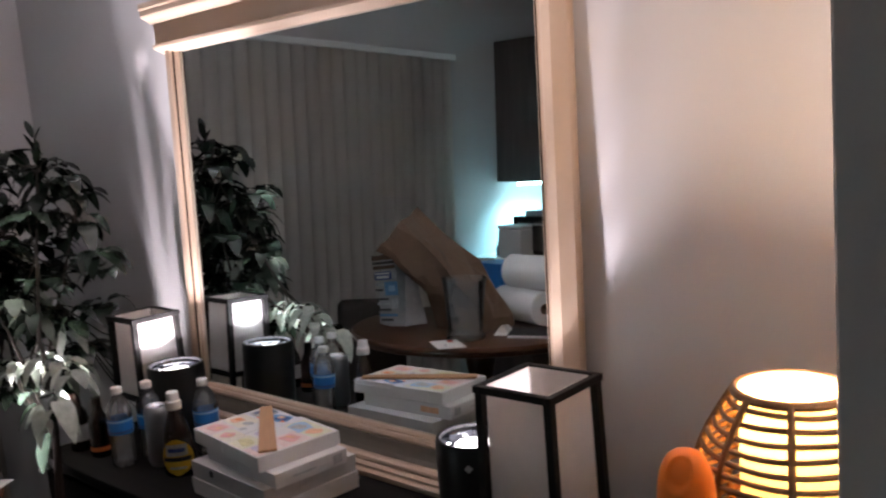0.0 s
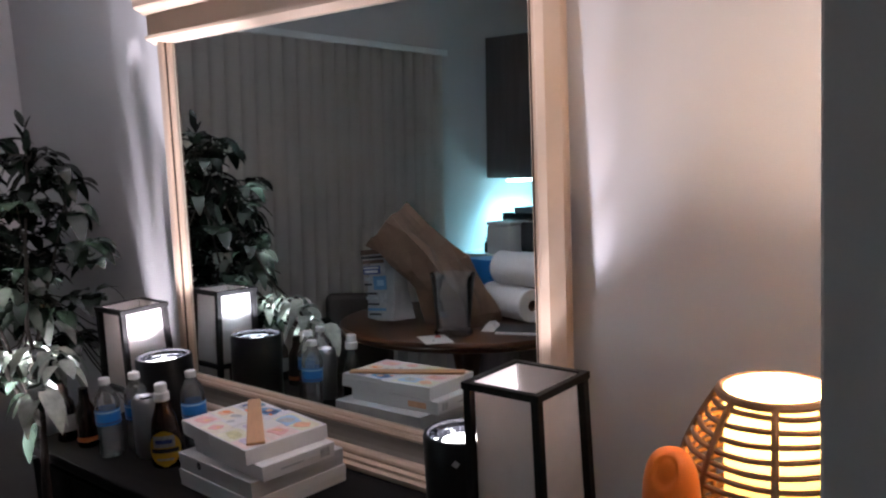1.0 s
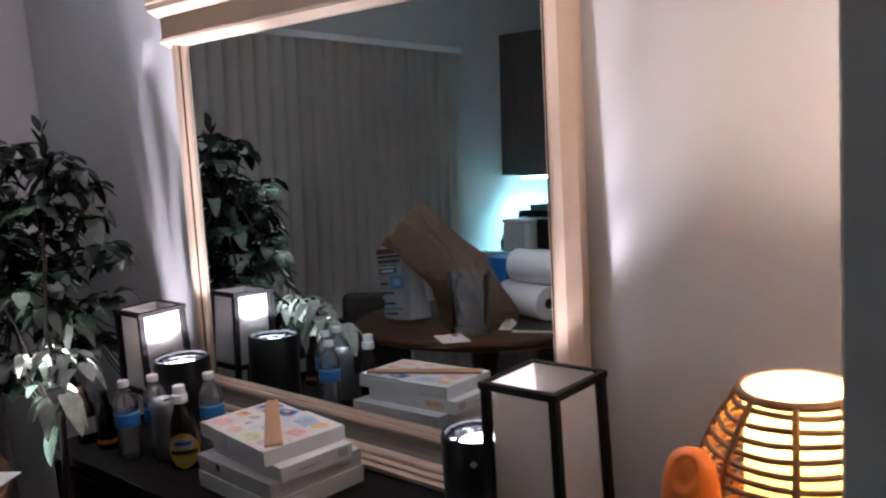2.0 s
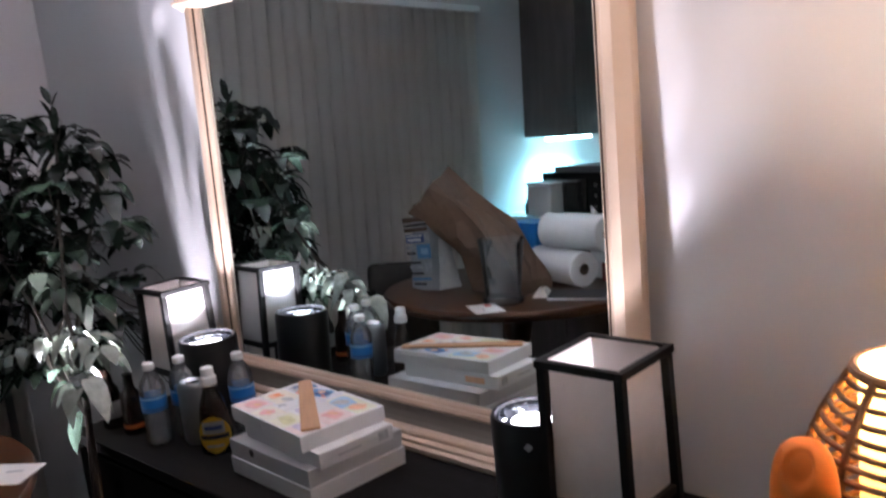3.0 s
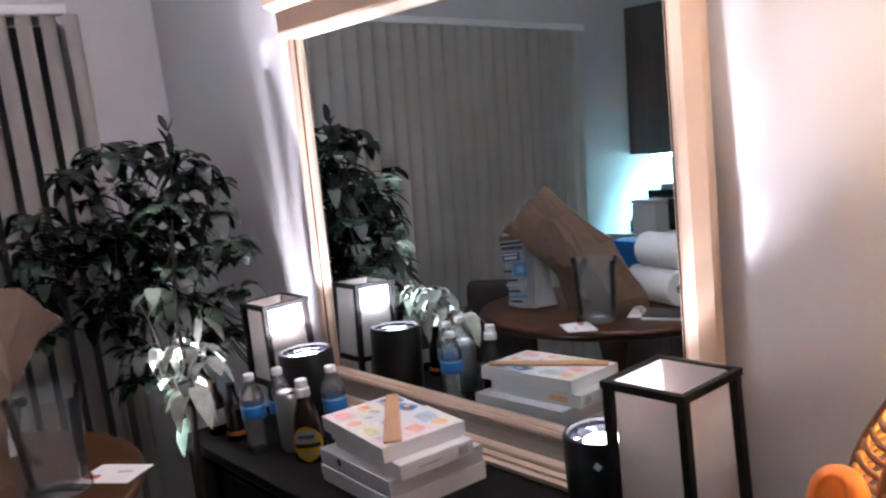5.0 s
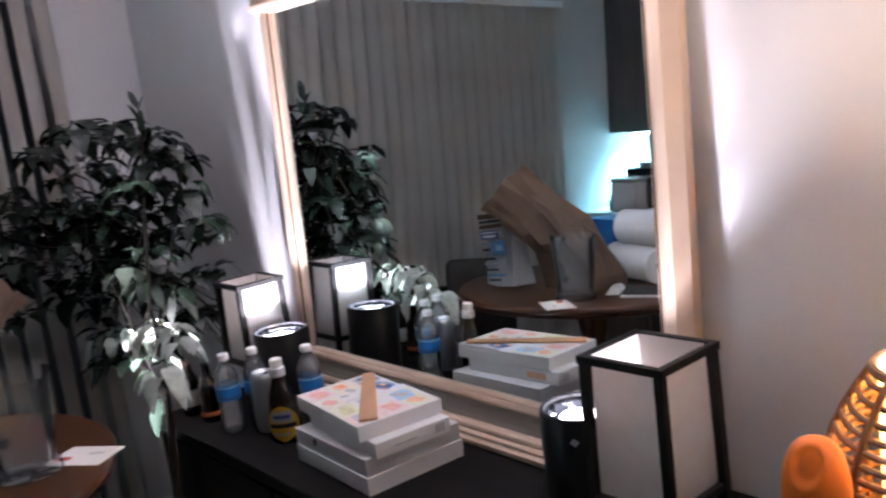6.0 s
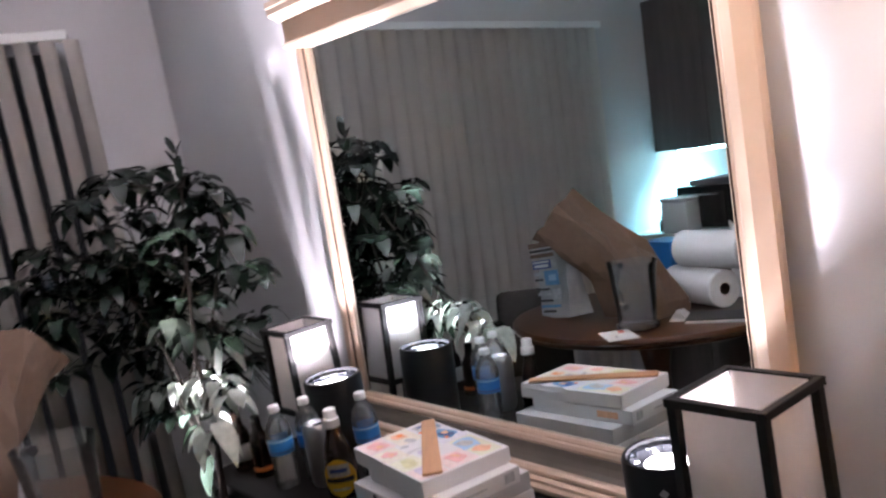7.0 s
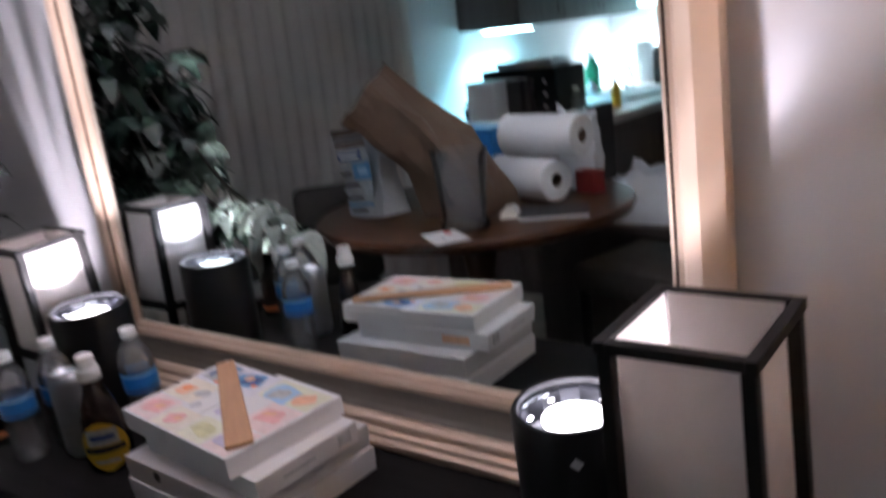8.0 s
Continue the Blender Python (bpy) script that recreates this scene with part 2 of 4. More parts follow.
def lathe(bm, profile, at=(0, 0, 0), seg=28, rot=(0, 0, 0)):
    rings = []
    m = pose(*at, *rot)
    for r, z in profile:
        if r < 1e-5:
            rings.append([bm.verts.new(m @ Vector((0, 0, z)))])
        else:
            rings.append([bm.verts.new(m @ Vector((r * math.cos(2 * math.pi * i / seg), r * math.sin(2 * math.pi * i / seg), z))) for i in range(seg)])
    for a, b in zip(rings, rings[1:]):
        for i in range(seg):
            j = (i + 1) % seg
            if len(a) == 1 and len(b) == 1:
                continue
            if len(a) == 1:
                bm.faces.new((a[0], b[j], b[i]))
            elif len(b) == 1:
                bm.faces.new((a[i], a[j], b[0]))
            else:
                bm.faces.new((a[i], a[j], b[j], b[i]))


def tube(bm, points, radius, seg=8, closed=False):
    pts = [Vector(p) for p in points]
    n = len(pts)
    rad = radius if isinstance(radius, (list, tuple)) else [radius] * n
    rings = []
    for i, p in enumerate(pts):
        a, b = (pts[i - 1], pts[(i + 1) % n]) if closed else (pts[max(i - 1, 0)], pts[min(i + 1, n - 1)])
        q = (b - a).to_track_quat("Z", "Y")
        rings.append([bm.verts.new(p + q @ Vector((rad[i] * math.cos(2 * math.pi * k / seg), rad[i] * math.sin(2 * math.pi * k / seg), 0))) for k in range(seg)])
    pairs = list(zip(rings, rings[1:])) + ([(rings[-1], rings[0])] if closed else [])
    for a, b in pairs:
        for k in range(seg):
            bm.faces.new((a[k], a[(k + 1) % seg], b[(k + 1) % seg], b[k]))
    if not closed:
        bm.faces.new(rings[0][::-1])
        bm.faces.new(rings[-1])


def prism(bm, outline, x0, x1, axis="x"):
    """A straight moulding: the outline (u, v) swept along an axis. x: u=y v=z, z: u=x v=y, y: u=x v=z."""
    put = {"x": lambda s, u, v: (s, u, v), "z": lambda s, u, v: (u, v, s), "y": lambda s, u, v: (u, s, v)}[axis]
    a = [bm.verts.new(put(x0, u, v)) for u, v in outline]
    b = [bm.verts.new(put(x1, u, v)) for u, v in outline]
    n = len(outline)
    for i in range(n):
        bm.faces.new((a[i], a[(i + 1) % n], b[(i + 1) % n], b[i]))
    bm.faces.new(a[::-1])
    bm.faces.new(b)


def mesh_of(name, bm, mat, smooth=False):
    bmesh.ops.recalc_face_normals(bm, faces=bm.faces)
    me = bpy.data.meshes.new(name)
    bm.to_mesh(me)
    bm.free()
    me.materials.append(mat)
    if smooth:
        me.shade_smooth()
        me.set_sharp_from_angle(angle=radians(38))
    return me


def part(name, bm, mat, parent, label="", smooth=False):
    ob = new(name, mesh_of(name, bm, mat, smooth))
    ob.parent = parent
    return tagged(ob, label)


def thing(name, m, label, category, group="", kind=""):
    ob = new(name)
    ob.matrix_world = m
    return tagged(ob, label, category, group, kind)


def solid(name, bm, mat, label, category, m=None, kind="", smooth=False, group=""):
    ob = new(name, mesh_of(name, bm, mat, smooth))
    if m:
        ob.matrix_world = m
    return tagged(ob, label, category, group, kind)


def bmbox(*args, **kw):
    bm = bmesh.new()
    box(bm, *args, **kw)
    return bm


def bmlathe(*args, **kw):
    bm = bmesh.new()
    lathe(bm, *args, **kw)
    return bm


def slab(x0, x1, y0, y1, z0, z1, bevel=0.0):
    return bmbox((x1 - x0, y1 - y0, z1 - z0), ((x0 + x1) / 2, (y0 + y1) / 2, (z0 + z1) / 2), bevel=bevel)


# ================= the room =================
WY, WX, CEILING, EAST, SOUTH = WALL, -2.57, 2.45, 3.2, -4.55
solid("floor", slab(WX - 0.15, EAST + 0.15, SOUTH - 0.15, WY + 0.15, -0.12, 0.0), CARPET, "dark brown short pile carpet floor", "floor", kind="structure")
solid("ceiling", slab(WX - 0.15, EAST + 0.15, SOUTH - 0.15, WY + 0.15, CEILING, CEILING + 0.12), CEIL, "off-white textured ceiling", "ceiling", kind="structure")
solid("wall_north", slab(WX, EAST, WY, WY + 0.15, 0, CEILING), PAINT, "plain pale grey painted wall behind the mirror", "wall", kind="structure")
solid("wall_east", slab(EAST, EAST + 0.15, SOUTH, WY, 0, CEILING), PAINT, "plain pale grey painted wall", "wall", kind="structure")
solid("wall_south", slab(WX, EAST, SOUTH - 0.15, SOUTH, 0, CEILING), PAINT, "plain pale grey painted kitchen wall", "wall", kind="structure")
bm = bmesh.new()
DY0, DY1, DZ = -2.350, -0.265, 2.03
for y0, y1, z0, z1 in ((SOUTH, DY0, 0, CEILING), (DY1, WY, 0, CEILING), (DY0, DY1, DZ, CEILING)):
    box(bm, (0.15, y1 - y0, z1 - z0), (WX - 0.075, (y0 + y1) / 2, (z0 + z1) / 2))
solid("wall_west", bm, PAINT, "pale grey painted wall with a patio door opening", "wall", kind="structure")
solid("wall_partition", slab(0.588, 0.708, -0.665, WY, 0, CEILING, bevel=0.004), PAINT, "short grey partition wall beside the dresser", "wall", kind="structure")
win = thing("window_1", pose(WX - 0.08, (DY0 + DY1) / 2, 0), "dark patio door glazing behind the blinds at night", "patio door", kind="structure")
half = (DY1 - DY0) / 2
for k, (y0, y1) in enumerate(((-half, 0), (0, half))):
    fr = bmesh.new()
    for a, b, c, d in ((y0, y0 + 0.05, 0, DZ), (y1 - 0.05, y1, 0, DZ), (y0 + 0.05, y1 - 0.05, 0, 0.07), (y0 + 0.05, y1 - 0.05, DZ - 0.05, DZ)):
        box(fr, (0.04, b - a, d - c), (0.02 * k, (a + b) / 2, (c + d) / 2))
    part("window_frame", fr, ALU, win, "aluminium sash frame")
    part("pane", slab(0.02 * k - 0.003, 0.02 * k + 0.003, y0 + 0.05, y1 - 0.05, 0.07, DZ - 0.05), GLASSPANE, win, "clear glass pane")

# vertical blinds
RAIL0, RAIL1, RAILZ = -2.40, -0.285, 2.045
blinds = thing("vertical_blinds", pose(WX, 0, 0), "beige vinyl vertical blinds half turned over a patio door", "blinds")
bm = bmesh.new()
box(bm, (0.055, RAIL1 - RAIL0, 0.036), (0.032, (RAIL0 + RAIL1) / 2, RAILZ - 0.024), bevel=0.006)
part("headrail", bm, WHITEPL, blinds, "white headrail")
bm = bmesh.new()
w, turn = 0.089, radians(42)
cols = []
for k in range(7):
    s = (k / 6 - 0.5) * w
    bow = 0.027 * (1 - (2 * k / 6 - 1) ** 2)
    cols.append((-s * math.sin(turn) + bow * math.cos(turn), s * math.cos(turn) + bow * math.sin(turn)))
lo = [bm.verts.new((x, y, -1.97)) for x, y in cols]
hi = [bm.verts.new((x, y, 0.0)) for x, y in cols]
for k in range(6):
    bm.faces.new((lo[k], lo[k + 1], hi[k + 1], hi[k]))
bmesh.ops.solidify(bm, geom=bm.faces[:], thickness=0.0015)
slat_mesh = mesh_of("slat", bm, VINYL, smooth=True)
n_slats = 26
for k in range(n_slats):
    ob = new("slat", slat_mesh)
    ob.parent = blinds
    ob.location = (0.034, -0.273 - k * 0.0815, RAILZ - 0.043)

# ================= mirror =================
LEANBACK = 1.94
MX, HO, HI = -0.828, 0.712, 0.636
GZ0, GZ1 = 0.772, 1.757
mirror = thing("wall_mirror", pose(MX, 0, 1.0265, -LEANBACK, 0, 0), "large mirror in a crowned champagne wooden frame on the dresser", "mirror")
z = lambda v: v - 1.0265
part("glass", slab(-HI - 0.008, HI + 0.008, 0.0, 0.006, z(GZ0) - 0.008, z(GZ1) + 0.008), SILVER, mirror, "clean silvered mirror glass")
part("backing", slab(-HO + 0.02, HO - 0.02, 0.008, 0.018, z(0.70), z(1.84)), BLACKFRAME, mirror)
for s in (-1, 1):
    bm = bmesh.new()
    outline = [(HO, 0.016), (HO, 0.004), (HO - 0.003, -0.004), (HO - 0.030, -0.030), (HI + 0.026, -0.030), (HI + 0.022, -0.026), (HI + 0.022, -0.020), (HI + 0.014, -0.024), (HI + 0.010, -0.020), (HI + 0.010, -0.013), (HI + 0.004, -0.014), (HI, -0.008), (HI, -0.001), (HI + 0.008, -0.001), (HI + 0.009, 0.016)]
    prism(bm, [(s * u, v * 0.68 if v < 0 else v) for u, v in outline], z(0.70), z(1.80), "z")
    part("side_rail", bm, CHAMPAGNE, mirror)
    part("groove", slab(min(s * (HI + 0.0102), s * (HI + 0.0135)), max(s * (HI + 0.0102), s * (HI + 0.0135)), -0.0178, -0.006, z(GZ0), z(GZ1)), GROOVE, mirror, "dark brown inner groove")
bm = bmesh.new()
prism(bm, [(0.016, z(0.762)), (-0.001, z(GZ0)), (-0.008, z(GZ0)), (-0.014, z(0.767)), (-0.014, z(0.764)), (-0.022, z(0.763)), (-0.026, z(0.756)), (-0.025, z(0.750)), (0.016, z(0.750))], -HO + 0.02, HO - 0.02)
part("inner_bead", bm, CHAMPAGNE, mirror)
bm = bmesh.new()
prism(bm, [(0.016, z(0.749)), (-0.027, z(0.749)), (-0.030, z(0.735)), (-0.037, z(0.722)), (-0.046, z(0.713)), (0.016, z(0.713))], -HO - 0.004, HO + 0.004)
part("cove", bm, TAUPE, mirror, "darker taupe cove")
bm = bmesh.new()
prism(bm, [(0.016, z(0.668)), (-0.084, z(0.668)), (-0.086, z(0.680)), (-0.078, z(0.684)), (-0.076, z(0.686)), (-0.078, z(0.693)), (-0.070, z(0.697)), (-0.064, z(0.697)), (-0.066, z(0.702)), (-0.064, z(0.708)), (-0.056, z(0.712)), (0.016, z(0.712))], -HO - 0.012, HO + 0.012)
part("bottom_rail", bm, CHAMPAGNE, mirror)
bm = bmesh.new()
prism(bm, [(0.016, z(GZ1) + 0.01), (-0.001, z(GZ1)), (-0.012, z(GZ1)), (-0.022, z(GZ1) + 0.006), (-0.040, z(GZ1) + 0.014), (-0.042, z(GZ1) + 0.022), (-0.031, z(GZ1) + 0.026), (-0.031, z(1.842)), (0.016, z(1.842))], -HO, HO)
part("top_rail", bm, CHAMPAGNE, mirror)
bm = bmesh.new()
prism(bm, [(0.018, z(1.842)), (-0.036, z(1.842)), (-0.046, z(1.850)), (-0.060, z(1.856)), (-0.066, z(1.862)), (-0.066, z(1.878)), (-0.070, z(1.882)), (-0.070, z(1.896)), (0.018, z(1.896))], -HO - 0.012, HO + 0.012)
part("crown", bm, CHAMPAGNE, mirror)

# ================= dresser =================
dresser = thing("dresser", pose(-0.72, 0, 0), "long black lacquered dresser under the mirror", "dresser")
DX0, DX1, DF = -0.91, 1.02, -0.47
part("top", slab(DX0, DX1, DF, WY - 0.004, DRESSER - 0.03, DRESSER, bevel=0.004), BLACKWOOD, dresser)
part("carcass", slab(DX0 + 0.02, DX1 - 0.02, DF + 0.025, WY - 0.01, 0.06, DRESSER - 0.032), BLACKWOOD, dresser)
for i in range(3):
    for j in range(3):
        w = (DX1 - DX0 - 0.04) / 3
        x0 = DX0 + 0.02 + i * w
        d = part("drawer", slab(x0 + 0.006, x0 + w - 0.006, DF + 0.005, DF + 0.023, 0.075 + j * 0.185, 0.075 + j * 0.185 + 0.178, bevel=0.003), BLACKWOOD, dresser)
for x in (DX0 + 0.06, DX1 - 0.06):
    for y in (DF + 0.07, WY - 0.06):
        part("leg", slab(x - 0.025, x + 0.025, y - 0.025, y + 0.025, 0, 0.06), BLACKWOOD, dresser)

# side cabinet that carries the wicker lamp
side = thing("side_cabinet", pose(0.45, -0.29, 0), "small black cabinet beside the partition wall", "cabinet")
part("body", slab(-0.115, 0.115, -0.32, 0.33, 0.0, 0.835), BLACKWOOD, side)
part("top", slab(-0.122, 0.122, -0.335, 0.34, 0.835, 0.86, bevel=0.004), BLACKWOOD, side)


# ================= lanterns =================
def lantern(m, label, H, A):
    t = thing("shoji_lantern", m, label, "lantern", group="pair of lanterns on the dresser")
    lean = 0.002
    for sx in (-1, 1):
        for sy in (-1, 1):
            bm = bmesh.new()
            q = 0.0075
            lo = [bm.verts.new((sx * (A + lean) + i * q, sy * (A + lean) + j * q, 0)) for i, j in ((-1, -1), (1, -1), (1, 1), (-1, 1))]
            hi = [bm.verts.new((sx * (A - 0.004) + i * q, sy * (A - 0.004) + j * q, H - 0.012)) for i, j in ((-1, -1), (1, -1), (1, 1), (-1, 1))]
            for k in range(4):
                bm.faces.new((lo[k], lo[(k + 1) % 4], hi[(k + 1) % 4], hi[k]))
            bm.faces.new(lo[::-1])
            bm.faces.new(hi)
            part("post", bm, BLACKFRAME, t)
    for ang in range(4):
        R = pose(0, 0, 0, 0, 0, 90 * ang)
        for name, z0, z1, off, th, ln in (("top_rail", H - 0.014, H, A, 0.013, A + 0.0065), ("bottom_rail", 0.098, 0.112, A - 0.001, 0.011, A - 0.008)):
            bm = bmbox((2 * ln - (0.0 if ang % 2 else 0.026) if name == "top_rail" else 2 * ln, th, z1 - z0), (0, -off, (z0 + z1) / 2), bevel=0.0015)
            bm.transform(R)
            part(name, bm, BLACKFRAME, t)
        bm = bmesh.new()
        x0, x1, z0, z1 = A - 0.0085, A - 0.0125, 0.112, H - 0.002
        vs = [bm.verts.new(v) for v in ((-x0, -(A - 0.0078), z0), (x0, -(A - 0.0078), z0), (x1, -(A - 0.0115), z1), (-x1, -(A - 0.0115), z1))]
        bm.faces.new(vs)
        bmesh.ops.solidify(bm, geom=bm.faces[:], thickness=0.0016)
        bm.transform(R)
        part("paper_panel", bm, RICE, t, "white rice paper panel")
    part("base_board", slab(-A + 0.010, A - 0.010, -A + 0.010, A - 0.010, 0.10, 0.108), BLACKFRAME, t)
    return t


lantern(pose(-0.076, -0.203, DRESSER, 0, 0, 1), "unlit black wooden lantern with white paper panels beside the mirror", 0.357, 0.077)
lantern(pose(-1.529, -0.160, DRESSER, 0, 0, 0), "smaller unlit black wooden lantern with a bright beam on its paper", 0.343, 0.070)


# ================= uplights =================
def uplight(m, label):
    t = thing("uplight", m, label, "lamp", group="black uplights")
    r, h = 0.078, 0.212
    part("housing", bmlathe([(0, 0), (r - 0.004, 0), (r, 0.004), (r, h - 0.006), (r - 0.003, h), (r - 0.009, h), (r - 0.010, h - 0.004), (r - 0.010, 0.02), (0, 0.02)], seg=48), BLACKMETAL, t, smooth=True)
    part("reflector", bmlathe([(r - 0.0105, h - 0.007), (r - 0.0125, h - 0.014), (r - 0.0135, h - 0.045), (r - 0.0105, h - 0.045), (r - 0.0105, h - 0.010)], seg=16), DARKCHROME, t, "faceted dark reflector ring")
    bm = bmlathe([(0.0, h - 0.018), (0.040, h - 0.019), (0.040, h - 0.021), (0.0, h - 0.020)], seg=40)
    # glints of the reflector, put in as small glowing chips
    for a, d in ((20, 0.050), (75, 0.048), (150, 0.052), (205, 0.050), (238, 0.052), (262, 0.047), (310, 0.051)):
        box(bm, (0.008, 0.005, 0.001), ((d + 0.004) * math.cos(radians(a)), (d + 0.004) * math.sin(radians(a)), h - 0.020), (0, 0, a + 65))
    part("lens", bm, LENS, t, "glowing lens cover with glowing chips as reflector glints")
    return t


uplight(pose(*CAN_W, 0.0), "unseen black uplight added on the carpet to light the wall beside the mirror")
uplight(CAN_F, "black cylindrical uplight tilted towards the tree on the carpet")
uplight(pose(*CAN_L, DRESSER), "black cylindrical uplight switched on beside a paper lantern")
can_lamp = uplight(pose(*CAN_R, DRESSER), "black cylindrical uplight with a sticker, switched on")
bm = bmbox((0.012, 0.0006, 0.012), rot=(0, 40, 0))
bm.transform(pose(0, 0, 0, 0, 0, 30) @ pose(0, -0.0784, 0.173))
part("sticker", bm, GREYCARD, can_lamp, "small grey diamond sticker")

# ================= wicker lamp =================
wl = thing("wicker_lamp", pose(0.461, -0.43, 0.86), "lit barrel shaped wicker table lamp with a warm inner shade", "lamp")
HW = 0.293


def barrel(v):
    """Radius of the cane barrel at height v of its whole height: widest below the middle, drawn in at the top."""
    return 0.064 + 0.049 * math.sin(math.pi * min(1, (1 - v) * 1.2)) if v > 0.5833 else 0.064 + 0.049 * math.cos((0.5833 - v) * 1.5)


part("shade", bmlathe([(0.0585, 0.012), (0.060, 0.014), (0.060, HW - 0.004), (0.0585, HW - 0.004)], seg=40), SHADE, wl, "warm glowing fabric shade", smooth=True)
part("bulb", bmlathe([(0, HW - 0.115), (0.014, HW - 0.110), (0.024, HW - 0.075), (0.028, HW - 0.055), (0.020, HW - 0.032), (0, HW - 0.025)], seg=20), material("warm_bulb", (0.9, 0.8, 0.6), 0.4, glow=(1.0, 0.72, 0.40, 12.0), bump=0), wl, "glowing warm bulb", smooth=True).visible_shadow = False
part("base", bmlathe([(0, 0), (0.094, 0), (0.096, 0.004), (0.096, 0.010), (0, 0.010)], seg=36), WICKER, wl, smooth=True)
for k in range(20):
    v = (k + 0.4) / 20
    bm = bmesh.new()
    r = barrel(v)
    tube(bm, [(r * math.cos(a), r * math.sin(a), 0.014 + v * (HW - 0.02) + 0.0015 * math.sin(3 * a + k)) for a in [2 * math.pi * i / 40 for i in range(40)]], 0.0036, 7, closed=True)
    part("cane_ring", bm, WICKER, wl, smooth=True)
for k in range(8):
    a = 2 * math.pi * k / 8 + 0.35
    bm = bmesh.new()
    tube(bm, [((barrel(v) + 0.001) * math.cos(a), (barrel(v) + 0.001) * math.sin(a), 0.010 + v * (HW - 0.012)) for v in [i / 12 for i in range(13)]], 0.0045, 7)
    part("cane_upright", bm, WICKER, wl, smooth=True)
bm = bmesh.new()
tube(bm, [(0.064 * math.cos(2 * math.pi * i / 40), 0.064 * math.sin(2 * math.pi * i / 40), HW - 0.003) for i in range(40)], 0.006, 8, closed=True)
part("top_rim", bm, WICKER, wl, smooth=True)

# orange capped bottle
ob = thing("spray_bottle", pose(0.385, -0.55, 0.86), "bottle with a rounded orange plastic cap", "bottle")
part("body", bmlathe([(0, 0), (0.026, 0), (0.029, 0.004), (0.029, 0.135), (0.024, 0.150), (0.020, 0.157), (0.020, 0.162)], seg=32), GREYCARD, ob, "grey green body", smooth=True)
bm = bmesh.new()
lathe(bm, [(0.0, 0.157), (0.030, 0.157), (0.033, 0.161)] + [(0.0335 * math.cos(a) ** 0.62, 0.178 + 0.064 * math.sin(a)) for a in [math.pi / 2 * i / 26 for i in range(26)]] + [(0, 0.242)], seg=56)
for v in bm.verts:
    d = math.hypot((v.co.x - 0.004) / 0.012, (v.co.z - 0.222) / 0.016)
    if v.co.y < 0 and d < 1.25:
        v.co.y += 0.006 * min(1, (1.25 - d) / 0.35)
part("cap", bm, ORANGE, ob, "rounded orange cap with a thumb recess", smooth=True)


# ================= boxes on the dresser =================
def carton(name, cx, cy, rz, sx, sy, z0, h, label, mat=CARD, lid=0.6, halves=False):
    t = thing(name, pose(cx, cy, z0, 0, 0, rz), label, "box")
    part("tray", slab(-sx / 2 + 0.0015, sx / 2 - 0.0015, -sy / 2 + 0.0015, sy / 2 - 0.0015, 0, h * 0.7), mat, t)
    if halves:
        part("lid", slab(-sx / 2, -0.012, -sy / 2, sy / 2 - 0.004, h * (1 - lid), h, bevel=0.0012), mat, t)
        part("lid", slab(-0.010, sx / 2, -sy / 2, sy / 2 + 0.006, h * (1 - lid) - 0.003, h, bevel=0.0012), mat, t)
    else:
        part("lid", slab(-sx / 2, sx / 2, -sy / 2, sy / 2, h * (1 - lid), h, bevel=0.0012), mat, t)
    return t


carton("carton", -0.820, -0.260, -3, 0.310, 0.256, DRESSER, 0.040, "flat white cardboard box at the bottom of a stack")
b2 = carton("carton", -0.821, -0.260, -3, 0.306, 0.252, DRESSER + 0.040, 0.040, "flat pale grey cardboard box with a thumb cutout in a stack", mat=material("pale_grey_card", (0.55, 0.54, 0.55), 0.6, vary=0.05, scale=9, bump=0.05))
part("thumb_cutout", bmlathe([(0, -0.0004), (0.009, -0.0004), (0.009, 0.0004), (0, 0.0004)], at=(-0.062, -0.1262, 0.026), rot=(90, 0, 0), seg=20), SMOKE, b2, "dark thumb cutout")
mid = carton("carton", -0.795, -0.268, -5, 0.300, 0.190, DRESSER + 0.080, 0.034, "thin white box with a grey end label in a stack")
part("end_label", slab(0.1496, 0.1504, 0.055, 0.080, 0.008, 0.028), GREYPRINT, mid, "dark grey printed label")
part("end_label", slab(0.1496, 0.1504, -0.050, 0.010, 0.014, 0.018), GREYPRINT, mid, "thin grey printed line")
part("back_print", slab(-0.02, 0.146, 0.0948, 0.0956, 0.003, 0.031), CARD, mid, "white folded back panel")
part("back_print", slab(0.05, 0.11, 0.0957, 0.0962, 0.010, 0.026), PEACH, mid, "small peach printed patch")
top = carton("picture_box", -0.828, -0.271, -7, 0.306, 0.204, DRESSER + 0.114, 0.035, "white box with colourful printed pictures on its two-part lid", lid=0.8, halves=True)
def print_blob(x, y, a, b, mat, level=0, turn=0, seed=0):
    """An irregular printed patch on the lid."""
    bm = bmesh.new()
    ring = []
    for i in range(22):
        u = 2 * math.pi * i / 22
        k = 1 + 0.28 * noise.noise(Vector((math.cos(u) * 1.3 + seed, math.sin(u) * 1.3, seed * 1.7)))
        cu, su = math.cos(u), math.sin(u)
        ring.append((a * k * math.copysign(abs(cu) ** 0.45, cu), b * k * math.copysign(abs(su) ** 0.45, su)))
    prism(bm, ring, 0.0, 0.0005, "z")
    part("printed_patch", bm, mat, top).matrix_local = pose(x, y * 0.92, 0.03535 + 0.0005 * level, 0, 0, turn)


